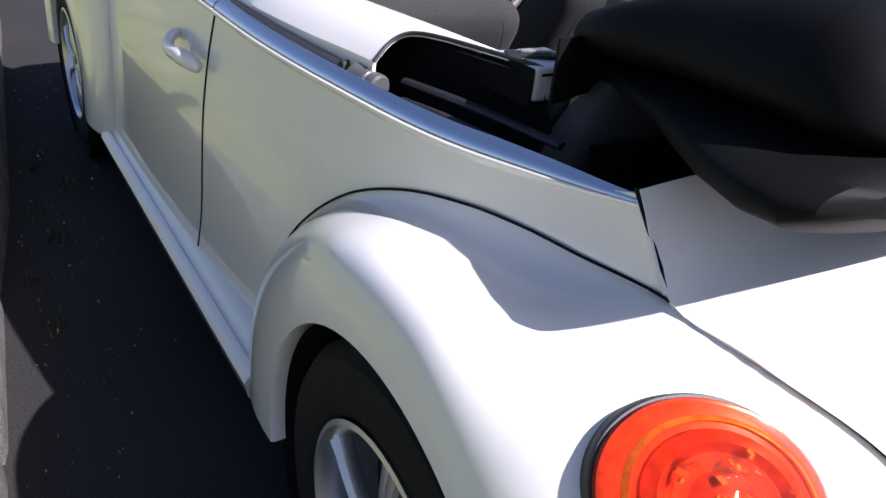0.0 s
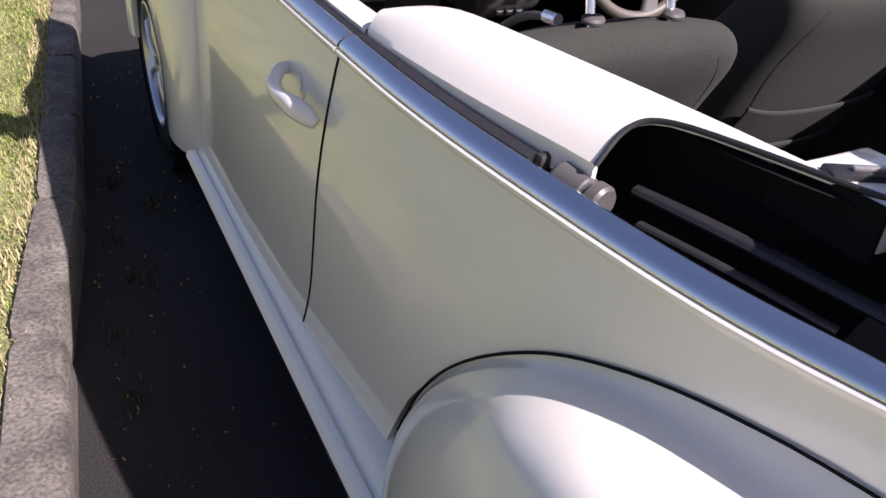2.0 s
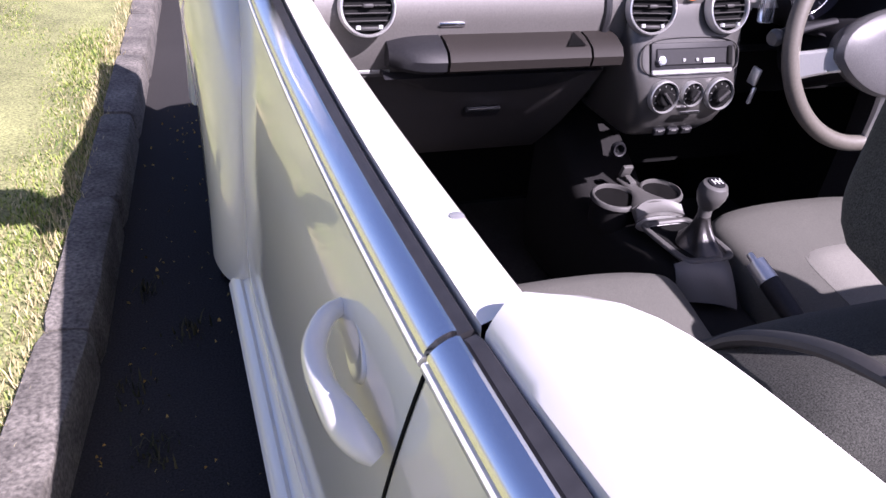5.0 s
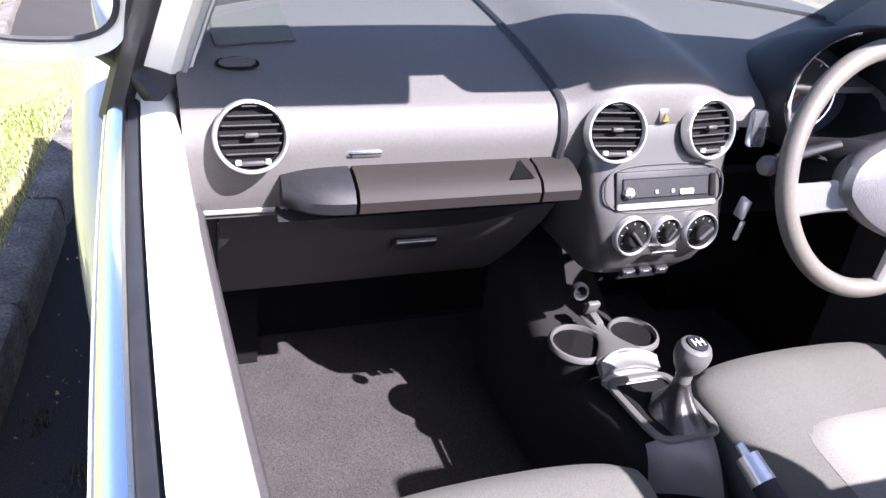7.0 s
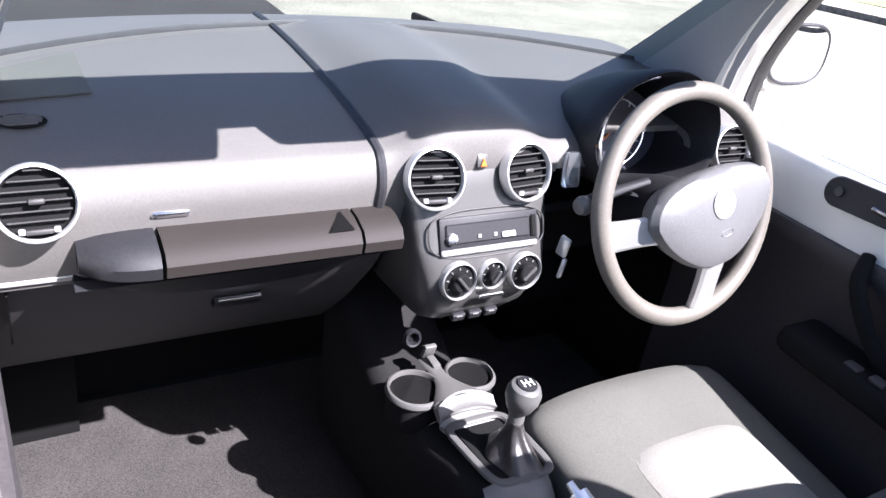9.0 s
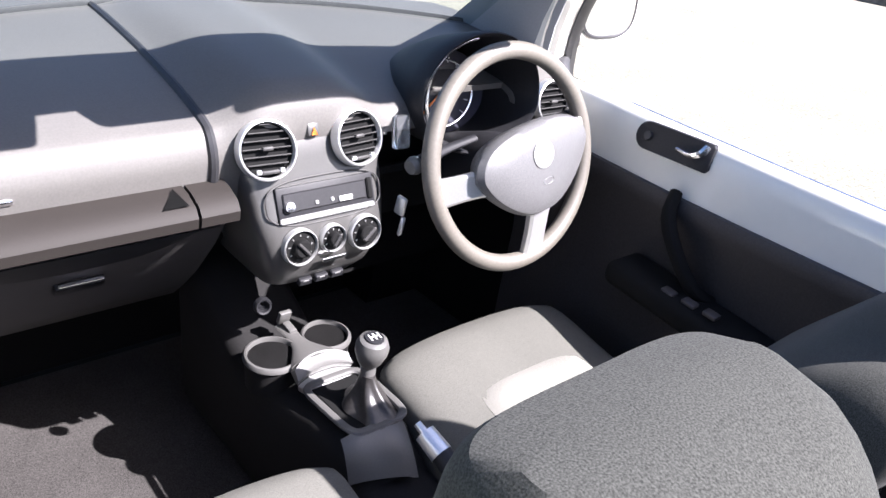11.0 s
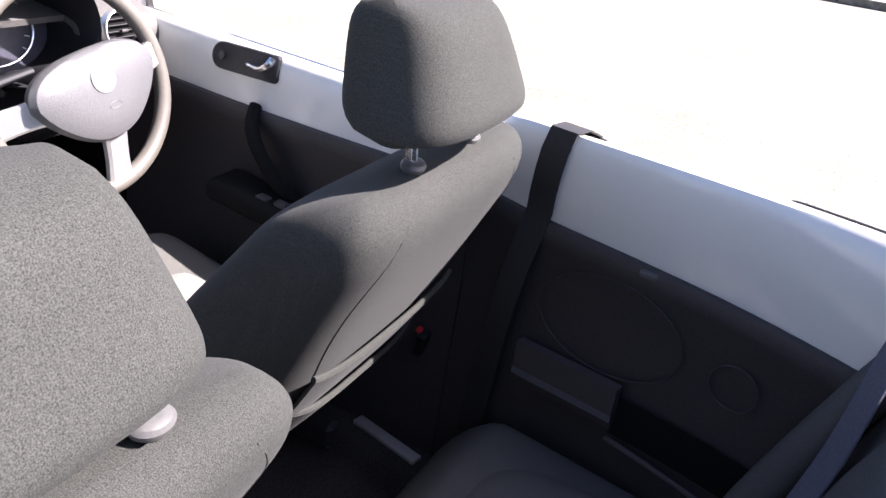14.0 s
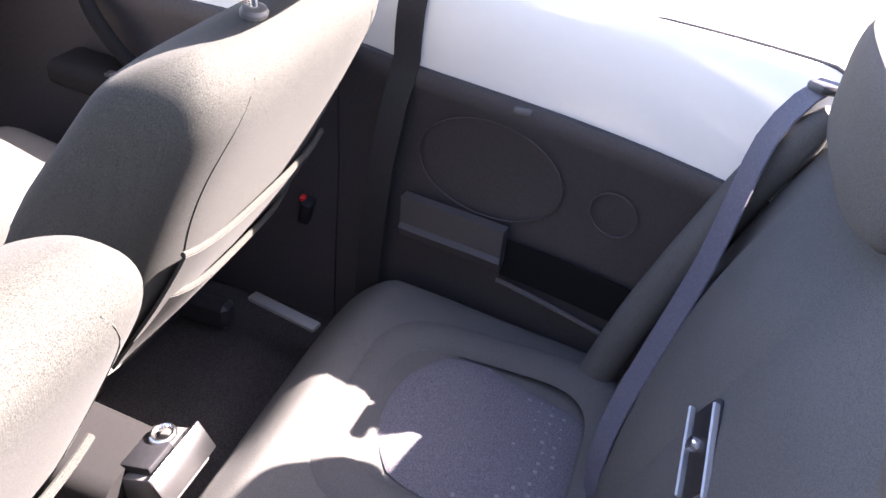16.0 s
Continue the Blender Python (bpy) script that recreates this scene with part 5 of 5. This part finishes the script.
def front_seat(sx, top_y, top_z, front, label, drop=0.0, ahead=0.0, droop=0.0, shift=0.0, slim=1.0, head_w=0.94):
    s = tagged(new("front_seat"), label, "car seat", "front seats")
    n = Vector((0, 0.866, 0.50))
    base = Vector((sx, top_y + 0.280, 0.46))
    crown = Vector((sx, top_y + 0.010, top_z - 0.012))
    base.y += 0.034
    rows = []
    for t in list(np.linspace(0, 0.8, 14)) + list(np.linspace(0.825, 1, 20)):
        c = base.lerp(crown, t)
        w = ease(BACK_W, t) * slim
        dd = ease(BACK_D, t)
        row = []
        for a, b in ring_profile(w, dd * 1.08, 4.6, 72):
            a *= 1.0 - 0.05 * max(0.0, -b / dd) ** 1.5
            side_b = 0.030 * (abs(a) / 0.245) ** 3 * (1 - t) if b > 0 else 0.0
            nn = n.lerp(Vector((0, 1, 0)), max(0.0, (t - 0.5) / 0.5))
            row.append(c + Vector((a, 0, -droop * (abs(a) / 0.24) ** 3 * t**3)) + nn * (b + side_b))
        rows.append(row)
    back = part("backrest", grid(rows, True, True), CLOTH, s, "charcoal cloth backrest")
    # sewn seams down the rear of the backrest
    for sg in (-1, 1):
        pts = []
        for t in np.linspace(0.50, 0.94, 14):
            c = base.lerp(crown, t)
            w = ease(BACK_W, t) * slim
            dd = ease(BACK_D, t)
            th = radians(66 - 12 * math.sin(math.pi * (t - 0.5) / 0.44))
            a, b = w * math.cos(th) ** (2 / 4.6), dd * 1.08 * math.sin(th) ** (2 / 4.6)
            a *= 1.0 - 0.05 * (b / dd) ** 1.5
            pts.append(c + Vector((sg * a, 0, -droop * (a / 0.24) ** 3 * t**3)) - n.lerp(Vector((0, 1, 0)), max(0.0, (t - 0.5) / 0.5)) * b)
        part("seam", tube(pts, 0.0009, 6), CLOTH, back)
    # two sagging map pockets, one over the other
    for top, low, wide, off in ((0.56, 0.20, 0.185, 0.010), (0.38, 0.02, 0.170, 0.020)):
        rows = []
        for u in np.linspace(-1, 1, 22):
            sag = 0.035 * (1 - u * u)
            row = []
            for t in np.linspace(low, top - sag, 10):
                c = base.lerp(crown, t)
                q = (1 - abs(u) ** 4) * ((t - low) / (top - low)) ** 0.7
                row.append(c + Vector((wide * u, 0, 0)) - n * (ease(BACK_D, t) * 1.05 + 0.004 + off * q))
            rows.append(row)
        pocket = part("map_pocket", shell(rows, 0.005), CLOTH, s, "sagging cloth map pocket")
        part("pocket_hem", tube([r[-1] for r in rows], 0.0042, 8), CLOTH, pocket)
    # cushion
    y0 = base.y - 0.03
    rows = []
    for t in np.linspace(0, 1, 18):
        y = y0 + (front - y0) * (1 - (1 - t) ** 1.25)
        w = ease([(0, 0.18), (0.2, 0.212), (0.80, 0.226), (0.93, 0.214), (1, 0.165)], t)
        top = ease([(0, 0.49), (0.5, 0.525), (0.82, 0.548), (0.95, 0.535), (1, 0.505)], t)
        bot = ease([(0, 0.34), (0.8, 0.38), (0.95, 0.42), (1, 0.46)], t)
        rows.append([Vector((sx + a, y + (0.022 * (1 - (a / 0.22) ** 2) - 0.012) * t**6, (top + bot) / 2 + b + (0.014 * (abs(a) / 0.24) ** 4 if b > 0 else 0))) for a, b in ring_profile(w, (top - bot) / 2, 3.4, 44)])
    cush = part("cushion", grid(rows, True, True), CUSHION, s, "grey cloth cushion")
    rows = []
    for u in np.linspace(-1, 1, 14):
        row = []
        for t in np.linspace(0, 1, 12):
            y = y0 + 0.10 + (front - 0.185 - y0 - 0.10 + 0.02 * (1 - abs(u) ** 4)) * t
            tt = 1 - (1 - (y - y0) / (front - y0)) ** 0.8
            top = ease([(0, 0.49), (0.5, 0.525), (0.82, 0.548), (0.95, 0.535), (1, 0.505)], tt)
            edge = max(abs(u), abs(2 * t - 1)) ** 10
            row.append(Vector((sx + 0.125 * u * (1 - 0.06 * abs(2 * t - 1) ** 6), y, top + 0.008 - 0.010 * edge)))
        rows.append(row)
    part("centre_panel", shell(rows, 0.006), CUSHION_C, cush, "lighter grey cloth centre panel")
    rows = []
    for u in np.linspace(-1, 1, 12):
        rows.append([base.lerp(crown, t) + Vector((0.135 * u, 0, 0)) + n * (0.084 - 0.085 * max(0, t - 0.4) * 1.0 - 0.012 * max(abs(u), abs((t - 0.5) / 0.38)) ** 8) for t in np.linspace(0.14, 0.80, 12)])
    part("centre_panel", shell(rows, -0.006), CLOTH2, back, "lighter grey cloth centre panel")
    for sg in (-1, 1):
        part("seat_rail", rbox((0.04, 0.50, 0.06), 0.01, 1, pose(sx + sg * 0.17, y0 + 0.22, 0.25)), SEAL, s)
    part("seat_plinth", rbox((0.36, 0.42, 0.12), 0.03, 2, pose(sx, y0 + 0.24, 0.33)), BLACK, s)
    # head restraint on two posts
    rows = []
    hz = top_z + 0.115 - drop
    for t in np.linspace(-1, 1, 17):
        k = max((1 - abs(t) ** 4.5) ** (1 / 3.0), 0.25)
        c = Vector((sx + shift, top_y + ahead + 0.024 + 0.020 * t, hz + 0.075 * t))
        w = (0.129 - 0.024 * t) * (0.88 + 0.12 * k)
        rows.append([c + Vector((a, b + 0.008 * (a / 0.15) ** 2, 0)) for a, b in ring_profile(w * head_w, (0.075 - 0.012 * t) * k, 3.8, 48)])
    head = part("headrest", grid(rows, True, True), CLOTH, s, "charcoal cloth headrest")
    for dx in (-0.072, 0.078):
        p = part("post", tube([(sx + dx, top_y + 0.012, top_z - 0.03), (sx + dx, top_y + ahead * 0.8 + 0.016, top_z + 0.06)], 0.0075, 12), CHROME, s, "chrome headrest post")
        part("post_collar", lathe([(0.007, -0.006), (0.018, -0.006), (0.019, -0.001), (0.016, 0.003), (0.010, 0.005), (0.007, 0.005)], 24, pose(sx + dx, top_y + 0.010, top_z - 0.004, 10) @ Matrix.Diagonal((1, 0.8, 1, 1))), GREYP, s, "satin grey post collar")
    return s


front_seat(-0.3165, 0.750, 0.938, 1.430, "dark grey cloth front passenger seat with its headrest raised", 0.007, 0.025, 0.03, -0.012, 0.95, 0.885)
front_seat(0.308, 0.820, 0.973, 1.590, "dark grey cloth driver's seat with sagging map pockets", 0.004, shift=-0.011)


def rear_bench():
    s = tagged(new("bench_seat"), "grey cloth rear bench seat with dotted centre panels", "car seat")
    rows = []
    for t in np.linspace(0, 1, 26):
        y = 0.18 + 0.66 * (1 - (1 - t) ** 1.2)
        top = ease([(0, 0.42), (0.45, 0.435), (0.78, 0.453), (0.82, 0.450), (0.903, 0.412), (1, 0.36)], t)
        w = ease([(0, 0.46), (0.3, 0.50), (0.9, 0.525), (1, 0.50)], t)
        rows.append([Vector((a, y, (top + 0.24) / 2 + b)) for a, b in ring_profile(w, (top - 0.24) / 2, 6, 56)])
    cu = part("cushion", grid(rows, True, True), BENCH, s, "grey cloth rear cushion")
    for sg in (-1, 1):
        rows = []
        for u in np.linspace(-1, 1, 16):
            row = []
            for t in np.linspace(0, 1, 12):
                d = max(abs(u), abs(2 * t - 1))
                row.append(Vector((sg * 0.222 + (0.090 + 0.040 * min(1, 1.6 * t)) * u * (1 - 0.12 * max(0, 2 * t - 1) ** 3), 0.37 + 0.28 * t - 0.05 * max(0, 2 * t - 1) * u * u, 0.430 + 0.018 * t + 0.007 - 0.011 * d**8)))
            rows.append(row)
        ringed = [[Vector((sg * 0.222 + a * k, 0.515 + b * k, z)) for a, b in ring_profile(0.136, 0.148, 4, 48)] for k, z in ((0.98, 0.440), (1.03, 0.447), (1.10, 0.452), (1.22, 0.454), (1.36, 0.450), (1.46, 0.440))]
        part("bolster", grid(ringed, True), BENCH, cu)
        part("seat_panel", shell(rows, 0.006), DOTTED, cu, "blue-grey dotted cloth panel")
    rows = []
    for t in np.linspace(0, 1, 14):
        c = Vector((0, 0.297 - 0.172 * t, 0.40 + 0.535 * t))
        w = ease([(0, 0.44), (0.5, 0.458), (0.9, 0.452), (1, 0.42)], t)
        rows.append([c + Vector((a, b, 0)) for a, b in ring_profile(w, ease([(0, 0.07), (0.8, 0.06), (1, 0.025)], t), 5, 56)])
    ba = part("backrest", grid(rows, True, True), BENCH, s, "grey cloth rear backrest")
    for sg in (-1, 1):
        rows = []
        for u in np.linspace(-1, 1, 14):
            row = []
            for t in np.linspace(0.12, 0.90, 16):
                d = max(abs(u), abs((t - 0.51) / 0.39))
                row.append(Vector((sg * 0.222 + 0.125 * u, 0.297 - 0.172 * t + ease([(0, 0.07), (0.8, 0.06), (1, 0.025)], t) + 0.010 - 0.014 * d**6, 0.40 + 0.535 * t)))
            rows.append(row)
        part("back_panel", shell(rows, 0.006), BENCH, ba, "padded cloth panel of the backrest")
    for sg in (-1, 1):
        side = along([(sg * 0.400, 0.385, 0.41), (sg * 0.415, 0.345, 0.55), (sg * 0.432, 0.288, 0.70), (sg * 0.436, 0.235, 0.83), (sg * 0.425, 0.195, 0.91)], 16)
        part("side_bolster", tube(side, [0.028] * 14 + [0.024, 0.012], 18), BENCH, ba, "rounded side bolster of the backrest")
        rows = []
        for t in np.linspace(-1, 1, 13):
            k = max((1 - abs(t) ** 4) ** (1 / 3), 0.3)
            rows.append([Vector((sg * 0.245 + a, 0.175 + b, 0.985 + 0.070 * t)) for a, b in ring_profile(0.140 * (0.8 + 0.2 * k), 0.048 * k, 2.8, 32)])
        part("headrest", grid(rows, True, True), BENCH, s, "grey cloth rear headrest")
    part("backrest_catch", rbox((0.105, 0.012, 0.042), 0.006, 3, pose(0.045, 0.262, 0.712, 19, -11)), BLACK, ba)
    for sg in (-1, 1):
        part("catch_edge", rbox((0.104, 0.008, 0.0035), 0.0015, 1, pose(0.045, 0.268, 0.712, 19, -11) @ Matrix.Translation((-0.01 * sg, 0, sg * 0.023))), SATIN, ba, "bright edge of the catch")
    part("catch_knob", lathe([(0, 0), (0.008, 0), (0.007, 0.008), (0, 0.009)], 16, facing((0.052, 0.269, 0.709), (0, 1, 0.3))), CHROME, ba)
    return s


DOTTED = mat("blue_grey_dotted_cloth", (0.112, 0.108, 0.120), 0.95, noise_scale=420, vary=0.3, bump=0.6, bump_scale=600, spec=0.2)
nt = DOTTED.node_tree
tc = nt.nodes.new("ShaderNodeTexCoord")
vor = nt.nodes.new("ShaderNodeTexVoronoi")
vor.inputs["Scale"].default_value = 55.0
vor.inputs["Randomness"].default_value = 0.25
nt.links.new(tc.outputs["Object"], vor.inputs["Vector"])
lt = nt.nodes.new("ShaderNodeMath")
lt.operation, lt.inputs[1].default_value = "LESS_THAN", 0.16
nt.links.new(vor.outputs["Distance"], lt.inputs[0])
mx = nt.nodes.new("ShaderNodeMixRGB")
mx.inputs[2].default_value = (0.18, 0.175, 0.19, 1)
nt.links.new(lt.outputs[0], mx.inputs[0])
bs = nt.nodes["Principled BSDF"]
nt.links.new(bs.inputs["Base Color"].links[0].from_socket, mx.inputs[1])
nt.links.new(mx.outputs[0], bs.inputs["Base Color"])
rear_bench()


# ---- belts and small fittings ----
def ribbon(pts, w, side_dir, thick=0.0025):
    p = along(pts, 20)
    d = Vector(side_dir).normalized() * w / 2
    return shell([[q - d, q, q + d] for q in p], thick)


def belt_path():
    """Down over the white cover, lying on it, and on to the floor behind the seat."""
    pts = []
    for v in np.linspace(0.26, 1.0, 16):
        y = 0.735 + 0.042 * (v - 0.26) / 0.74
        p, q, r = cover_section(y, v), cover_section(y, min(v + 0.01, 1.0)), cover_section(y, max(v - 0.01, 0))
        d = (q - r).normalized()
        out = Vector((-d.z, 0, d.x))
        if out.x + out.z < 0:
            out = -out
        p = p + out * 0.010
        pts.append(Vector((-p.x, p.y, p.z)))
    return pts + [Vector((0.562, 0.786, 0.74)), Vector((0.552, 0.805, 0.60)), Vector((0.56, 0.83, 0.32))]


fb = tagged(part("seat_belt", ribbon(belt_path(), 0.048, (0.22, 1, 0)), BELT), "black front seat belt hanging over the white side cover", "seat belt", "seat belts")
part("belt_slot", rbox((0.010, 0.066, 0.008), 0.003, 2, pose(-cover_section(0.735, 0.25).x, 0.735, cover_section(0.735, 0.25).z + 0.004, 0, 8, -14)), SEAL, fb)
rb = tagged(part("seat_belt", ribbon([(0.446, 0.205, 0.940), (0.444, 0.232, 0.908), (0.424, 0.256, 0.86), (0.400, 0.266, 0.81), (0.352, 0.284, 0.715), (0.294, 0.316, 0.610), (0.238, 0.340, 0.545), (0.190, 0.350, 0.500), (0.15, 0.345, 0.440)], 0.052, (0.9, 0.35, -0.25)), BELT_G), "blue-grey rear seat belt lying across the backrest", "seat belt", "seat belts")
part("belt_guide", rbox((0.06, 0.022, 0.012), 0.005, 2, pose(0.440, 0.212, 0.932, 0, 15, 10)), SEAL, rb)
bk = part("buckle", rbox((0.030, 0.022, 0.055), 0.006, 2, pose(0.612, 0.975, 0.445, 15, -10)), BLACK, car, "black belt buckle")
part("buckle_button", rbox((0.014, 0.012, 0.010), 0.003, 2, pose(0.608, 0.980, 0.474, 15, -10)), RED_BTN, bk, "red release button")
part("sill_plate", rbox((0.025, 0.16, 0.010), 0.003, 2, pose(0.490, 0.965, 0.290, 0, 0, -12)), SATIN, car, "grey metal sill plate")


def side_panel_details():
    def on_side(y, z):
        return Vector((ease(LINING_X, y) - 0.006, y, z))
    ring = [on_side(0.62 + 0.125 * math.cos(a), 0.655 + 0.085 * math.sin(a)) for a in np.linspace(0, 2 * math.pi, 49)[:-1]]
    part("speaker_ring", tube(ring, 0.0016, 8, closed=True), LINING, car)
    ring = [on_side(0.412 + 0.036 * math.cos(a), 0.655 + 0.036 * math.sin(a)) for a in np.linspace(0, 2 * math.pi, 33)[:-1]]
    part("small_speaker_ring", tube(ring, 0.0016, 8, closed=True), LINING, car)
    rows = [[on_side(y, z) + Vector((-0.030 * (1 if z < 0.5 else 0.2), 0, 0)) for z in (0.57, 0.555, 0.53, 0.505, 0.495)] for y in np.linspace(0.57, 0.76, 8)]
    part("armrest", shell(rows, 0.02), GLOVE, car)
    rows = [[on_side(y, z) + Vector((-0.003, 0, 0)) for z in (0.545, 0.53, 0.49, 0.47)] for y in np.linspace(0.335, 0.575, 8)]
    part("pocket_recess", shell(rows, 0.002), GAP, car)
    part("pocket_lip", tube([on_side(y, 0.470 - 0.1 * (0.57 - y)) + Vector((-0.022, 0, 0)) for y in np.linspace(0.34, 0.575, 8)], 0.005, 8), GLOVE, car)
    part("top_clip", rbox((0.010, 0.030, 0.012), 0.004, 2, pose(0.540, 0.575, 0.775)), GREYP, car)
    # right door: opener, pull and window switches
    m = facing((0.645, 1.447, 0.893), (-0.97, 0.02, 0.25))
    edge = [(0.083, -0.020), (0.083, 0.020), (0.077, 0.027)] + [(-0.058 - 0.027 * math.sin(a), 0.027 * math.cos(a)) for a in np.linspace(0, math.pi, 13)] + [(0.077, -0.027)]
    part("opener_plate", grid([[m @ Vector((a * k, b * k, h)) for a, b in edge] for k, h in ((1.0, -0.010), (1.0, 0.003), (0.94, 0.006), (0.3, 0.004))], True, True), BLACK, right_door, "black opener plate")
    part("opener_lever", tube(along([m @ Vector((0.012, -0.004, 0.008)), m @ Vector((0.045, -0.006, 0.012)), m @ Vector((0.066, 0.004, 0.014)), m @ Vector((0.072, 0.020, 0.010))], 12), [0.004, 0.004, 0.004, 0.005, 0.005, 0.006, 0.006, 0.007, 0.008, 0.008, 0.008, 0.007], 8), CHROME, right_door, "chrome opener lever")
    part("lock_button", lathe([(0, 0), (0.009, 0), (0.008, 0.005), (0, 0.006)], 18, m @ Matrix.Translation((-0.055, 0.0, 0.005))), SEAL, right_door)
    part("door_pull", tube(along([(0.632, 1.41, 0.815), (0.602, 1.395, 0.775), (0.592, 1.35, 0.715), (0.600, 1.305, 0.665), (0.63, 1.285, 0.645)], 14), [0.012, 0.013] + [0.014] * 10 + [0.013, 0.012], 12, flat=1.3), GAP, right_door, "black door pull")
    part("switch_rest", rbox((0.10, 0.34, 0.05), 0.018, 3, pose(0.590, 1.30, 0.630, 6)), GAP, right_door)
    for j in range(3):
        part("window_switch", rbox((0.022, 0.028, 0.010), 0.004, 2, pose(0.568, 1.335 - 0.045 * j, 0.658, 6)), LINING, right_door)


side_panel_details()


# ---- beyond the road ----
def far_side():
    d = KERB_DIR
    n = Vector((d.y, -d.x, 0))
    o = Vector((12.3, 3.5, 0))
    pt = lambda a, b, z: o + d * a + n * b + Vector((0, 0, z))
    kb = tagged(new("far_kerb"), "grey concrete kerb across the road", "kerb", kind="structure")
    for k in range(-20, 40):
        rows = [[pt(a, b, z) for b, z in ((0, -0.05), (0.01, 0.10), (0.02, 0.115), (0.13, 0.115), (0.14, -0.05))] for a in (k * 0.9 + 0.006, k * 0.9 + 0.894)]
        part("kerb_stone", grid(rows, True, True), KERB, kb)
    rows = [[pt(a, b, 0.112) for b in (0.14, 0.8, 1.9)] for a in np.linspace(-40, 60, 30)]
    tagged(part("far_pavement", grid(rows), PAVING), "pale concrete pavement across the road", "pavement", kind="structure")
    rows = [[pt(a, b, 0.10 + 0.05 * noise.noise(Vector((a * 0.4, b * 0.4, 0))) + b * 0.01) for b in (1.9, 2.2, 3, 6, 12, 40, 120)] for a in np.linspace(-80, 120, 80)]
    tagged(part("far_verge", grid(rows), SOIL), "grass verge across the road", "verge", kind="structure")


far_side()


def blades(name, count, place, hmin, hmax, width, material, label, category):
    verts, faces = [], []
    for i in range(count):
        p, z0 = place()
        h = random.uniform(hmin, hmax)
        a = random.uniform(0, 6.283)
        lean = random.uniform(0.1, 0.9) * h
        dx, dy = math.cos(a), math.sin(a)
        w = width * random.uniform(0.6, 1.3)
        b = len(verts)
        verts += [(p.x - dy * w, p.y + dx * w, z0), (p.x + dy * w, p.y - dx * w, z0), (p.x + dx * lean * 0.45 + dy * w * 0.7, p.y + dy * lean * 0.45 - dx * w * 0.7, z0 + h * 0.65), (p.x + dx * lean * 0.45 - dy * w * 0.7, p.y + dy * lean * 0.45 + dx * w * 0.7, z0 + h * 0.65), (p.x + dx * lean, p.y + dy * lean, z0 + h)]
        faces += [(b, b + 1, b + 2, b + 3), (b + 3, b + 2, b + 4)]
    me = bpy.data.meshes.new(name)
    me.from_pydata(verts, [], faces)
    me.materials.append(material)
    ob = new(name, me)
    return tagged(ob, label, category, kind="stuff")


def blade_mat(name, a, b):
    m = mat(name, a, 0.7, spec=0.3)
    nt = m.node_tree
    g = nt.nodes.new("ShaderNodeNewGeometry")
    r = nt.nodes.new("ShaderNodeValToRGB")
    r.color_ramp.elements[0].color, r.color_ramp.elements[1].color = (*a, 1), (*b, 1)
    nt.links.new(g.outputs["Random Per Island"], r.inputs[0])
    nt.links.new(r.outputs[0], nt.nodes["Principled BSDF"].inputs["Base Color"])
    return m


GREEN = blade_mat("green_grass", (0.04, 0.085, 0.012), (0.31, 0.37, 0.08))
DRY = blade_mat("dry_grass", (0.28, 0.24, 0.11), (0.50, 0.44, 0.24))


def verge_place():
    a = random.uniform(-1.6, 9.0)
    o = 0.115 + abs(random.gauss(0, 1.3)) if a < 4 else 0.115 + random.uniform(0, 3.2)
    return kerb_point(a, o, 0), 0.085


def edge_place():
    return kerb_point(random.uniform(-1.6, 5.0), random.uniform(0.085, 0.18), 0), 0.09


blades("grass", 190000, verge_place, 0.008, 0.026, 0.0026, GREEN, "short green verge grass", "grass")
blades("dry_grass", 95000, verge_place, 0.006, 0.022, 0.0024, DRY, "dry straw-coloured verge grass", "grass")
blades("edge_grass", 5000, edge_place, 0.01, 0.04, 0.0022, DRY, "dry grass overhanging the kerb", "grass")


def weed_place():
    c = random.choice(((-0.55, 0.07), (-0.30, 0.12), (-0.12, 0.05), (0.10, 0.16), (0.30, 0.05), (-0.80, 0.10)))
    return kerb_point(c[0] + random.gauss(0, 0.03), -0.03 - abs(c[1] + random.gauss(0, 0.025)), 0), 0.0


LEAF = blade_mat("dry_yellow_leaf_bits", (0.30, 0.17, 0.03), (0.50, 0.36, 0.10))


def litter_place():
    return kerb_point(random.uniform(-1.4, 1.6), -0.03 - abs(random.gauss(0, 0.16)), 0), 0.002


WEED = blade_mat("dark_gutter_weeds", (0.02, 0.026, 0.010), (0.08, 0.07, 0.03))
blades("weeds", 200, weed_place, 0.008, 0.040, 0.0024, WEED, "small weeds growing at the foot of the kerb", "weeds")
blades("leaf_litter", 150, litter_place, 0.002, 0.010, 0.004, LEAF, "dry yellow leaf bits in the gutter", "litter")


arm = part("belt_feeder", tube(along([(-0.505, 0.875, 0.855), (-0.502, 0.845, 0.893), (-0.50, 0.800, 0.925), (-0.50, 0.755, 0.946), (-0.498, 0.705, 0.955)], 16), [0.0085] * 13 + [0.007, 0.006, 0.006], 10, flat=0.7), SLAT, car, "grey plastic belt feeder arm")
part("feeder_tip", tube([(-0.498, 0.722, 0.954), (-0.497, 0.694, 0.956)], [0.0085, 0.008], 10), CHROME, arm)
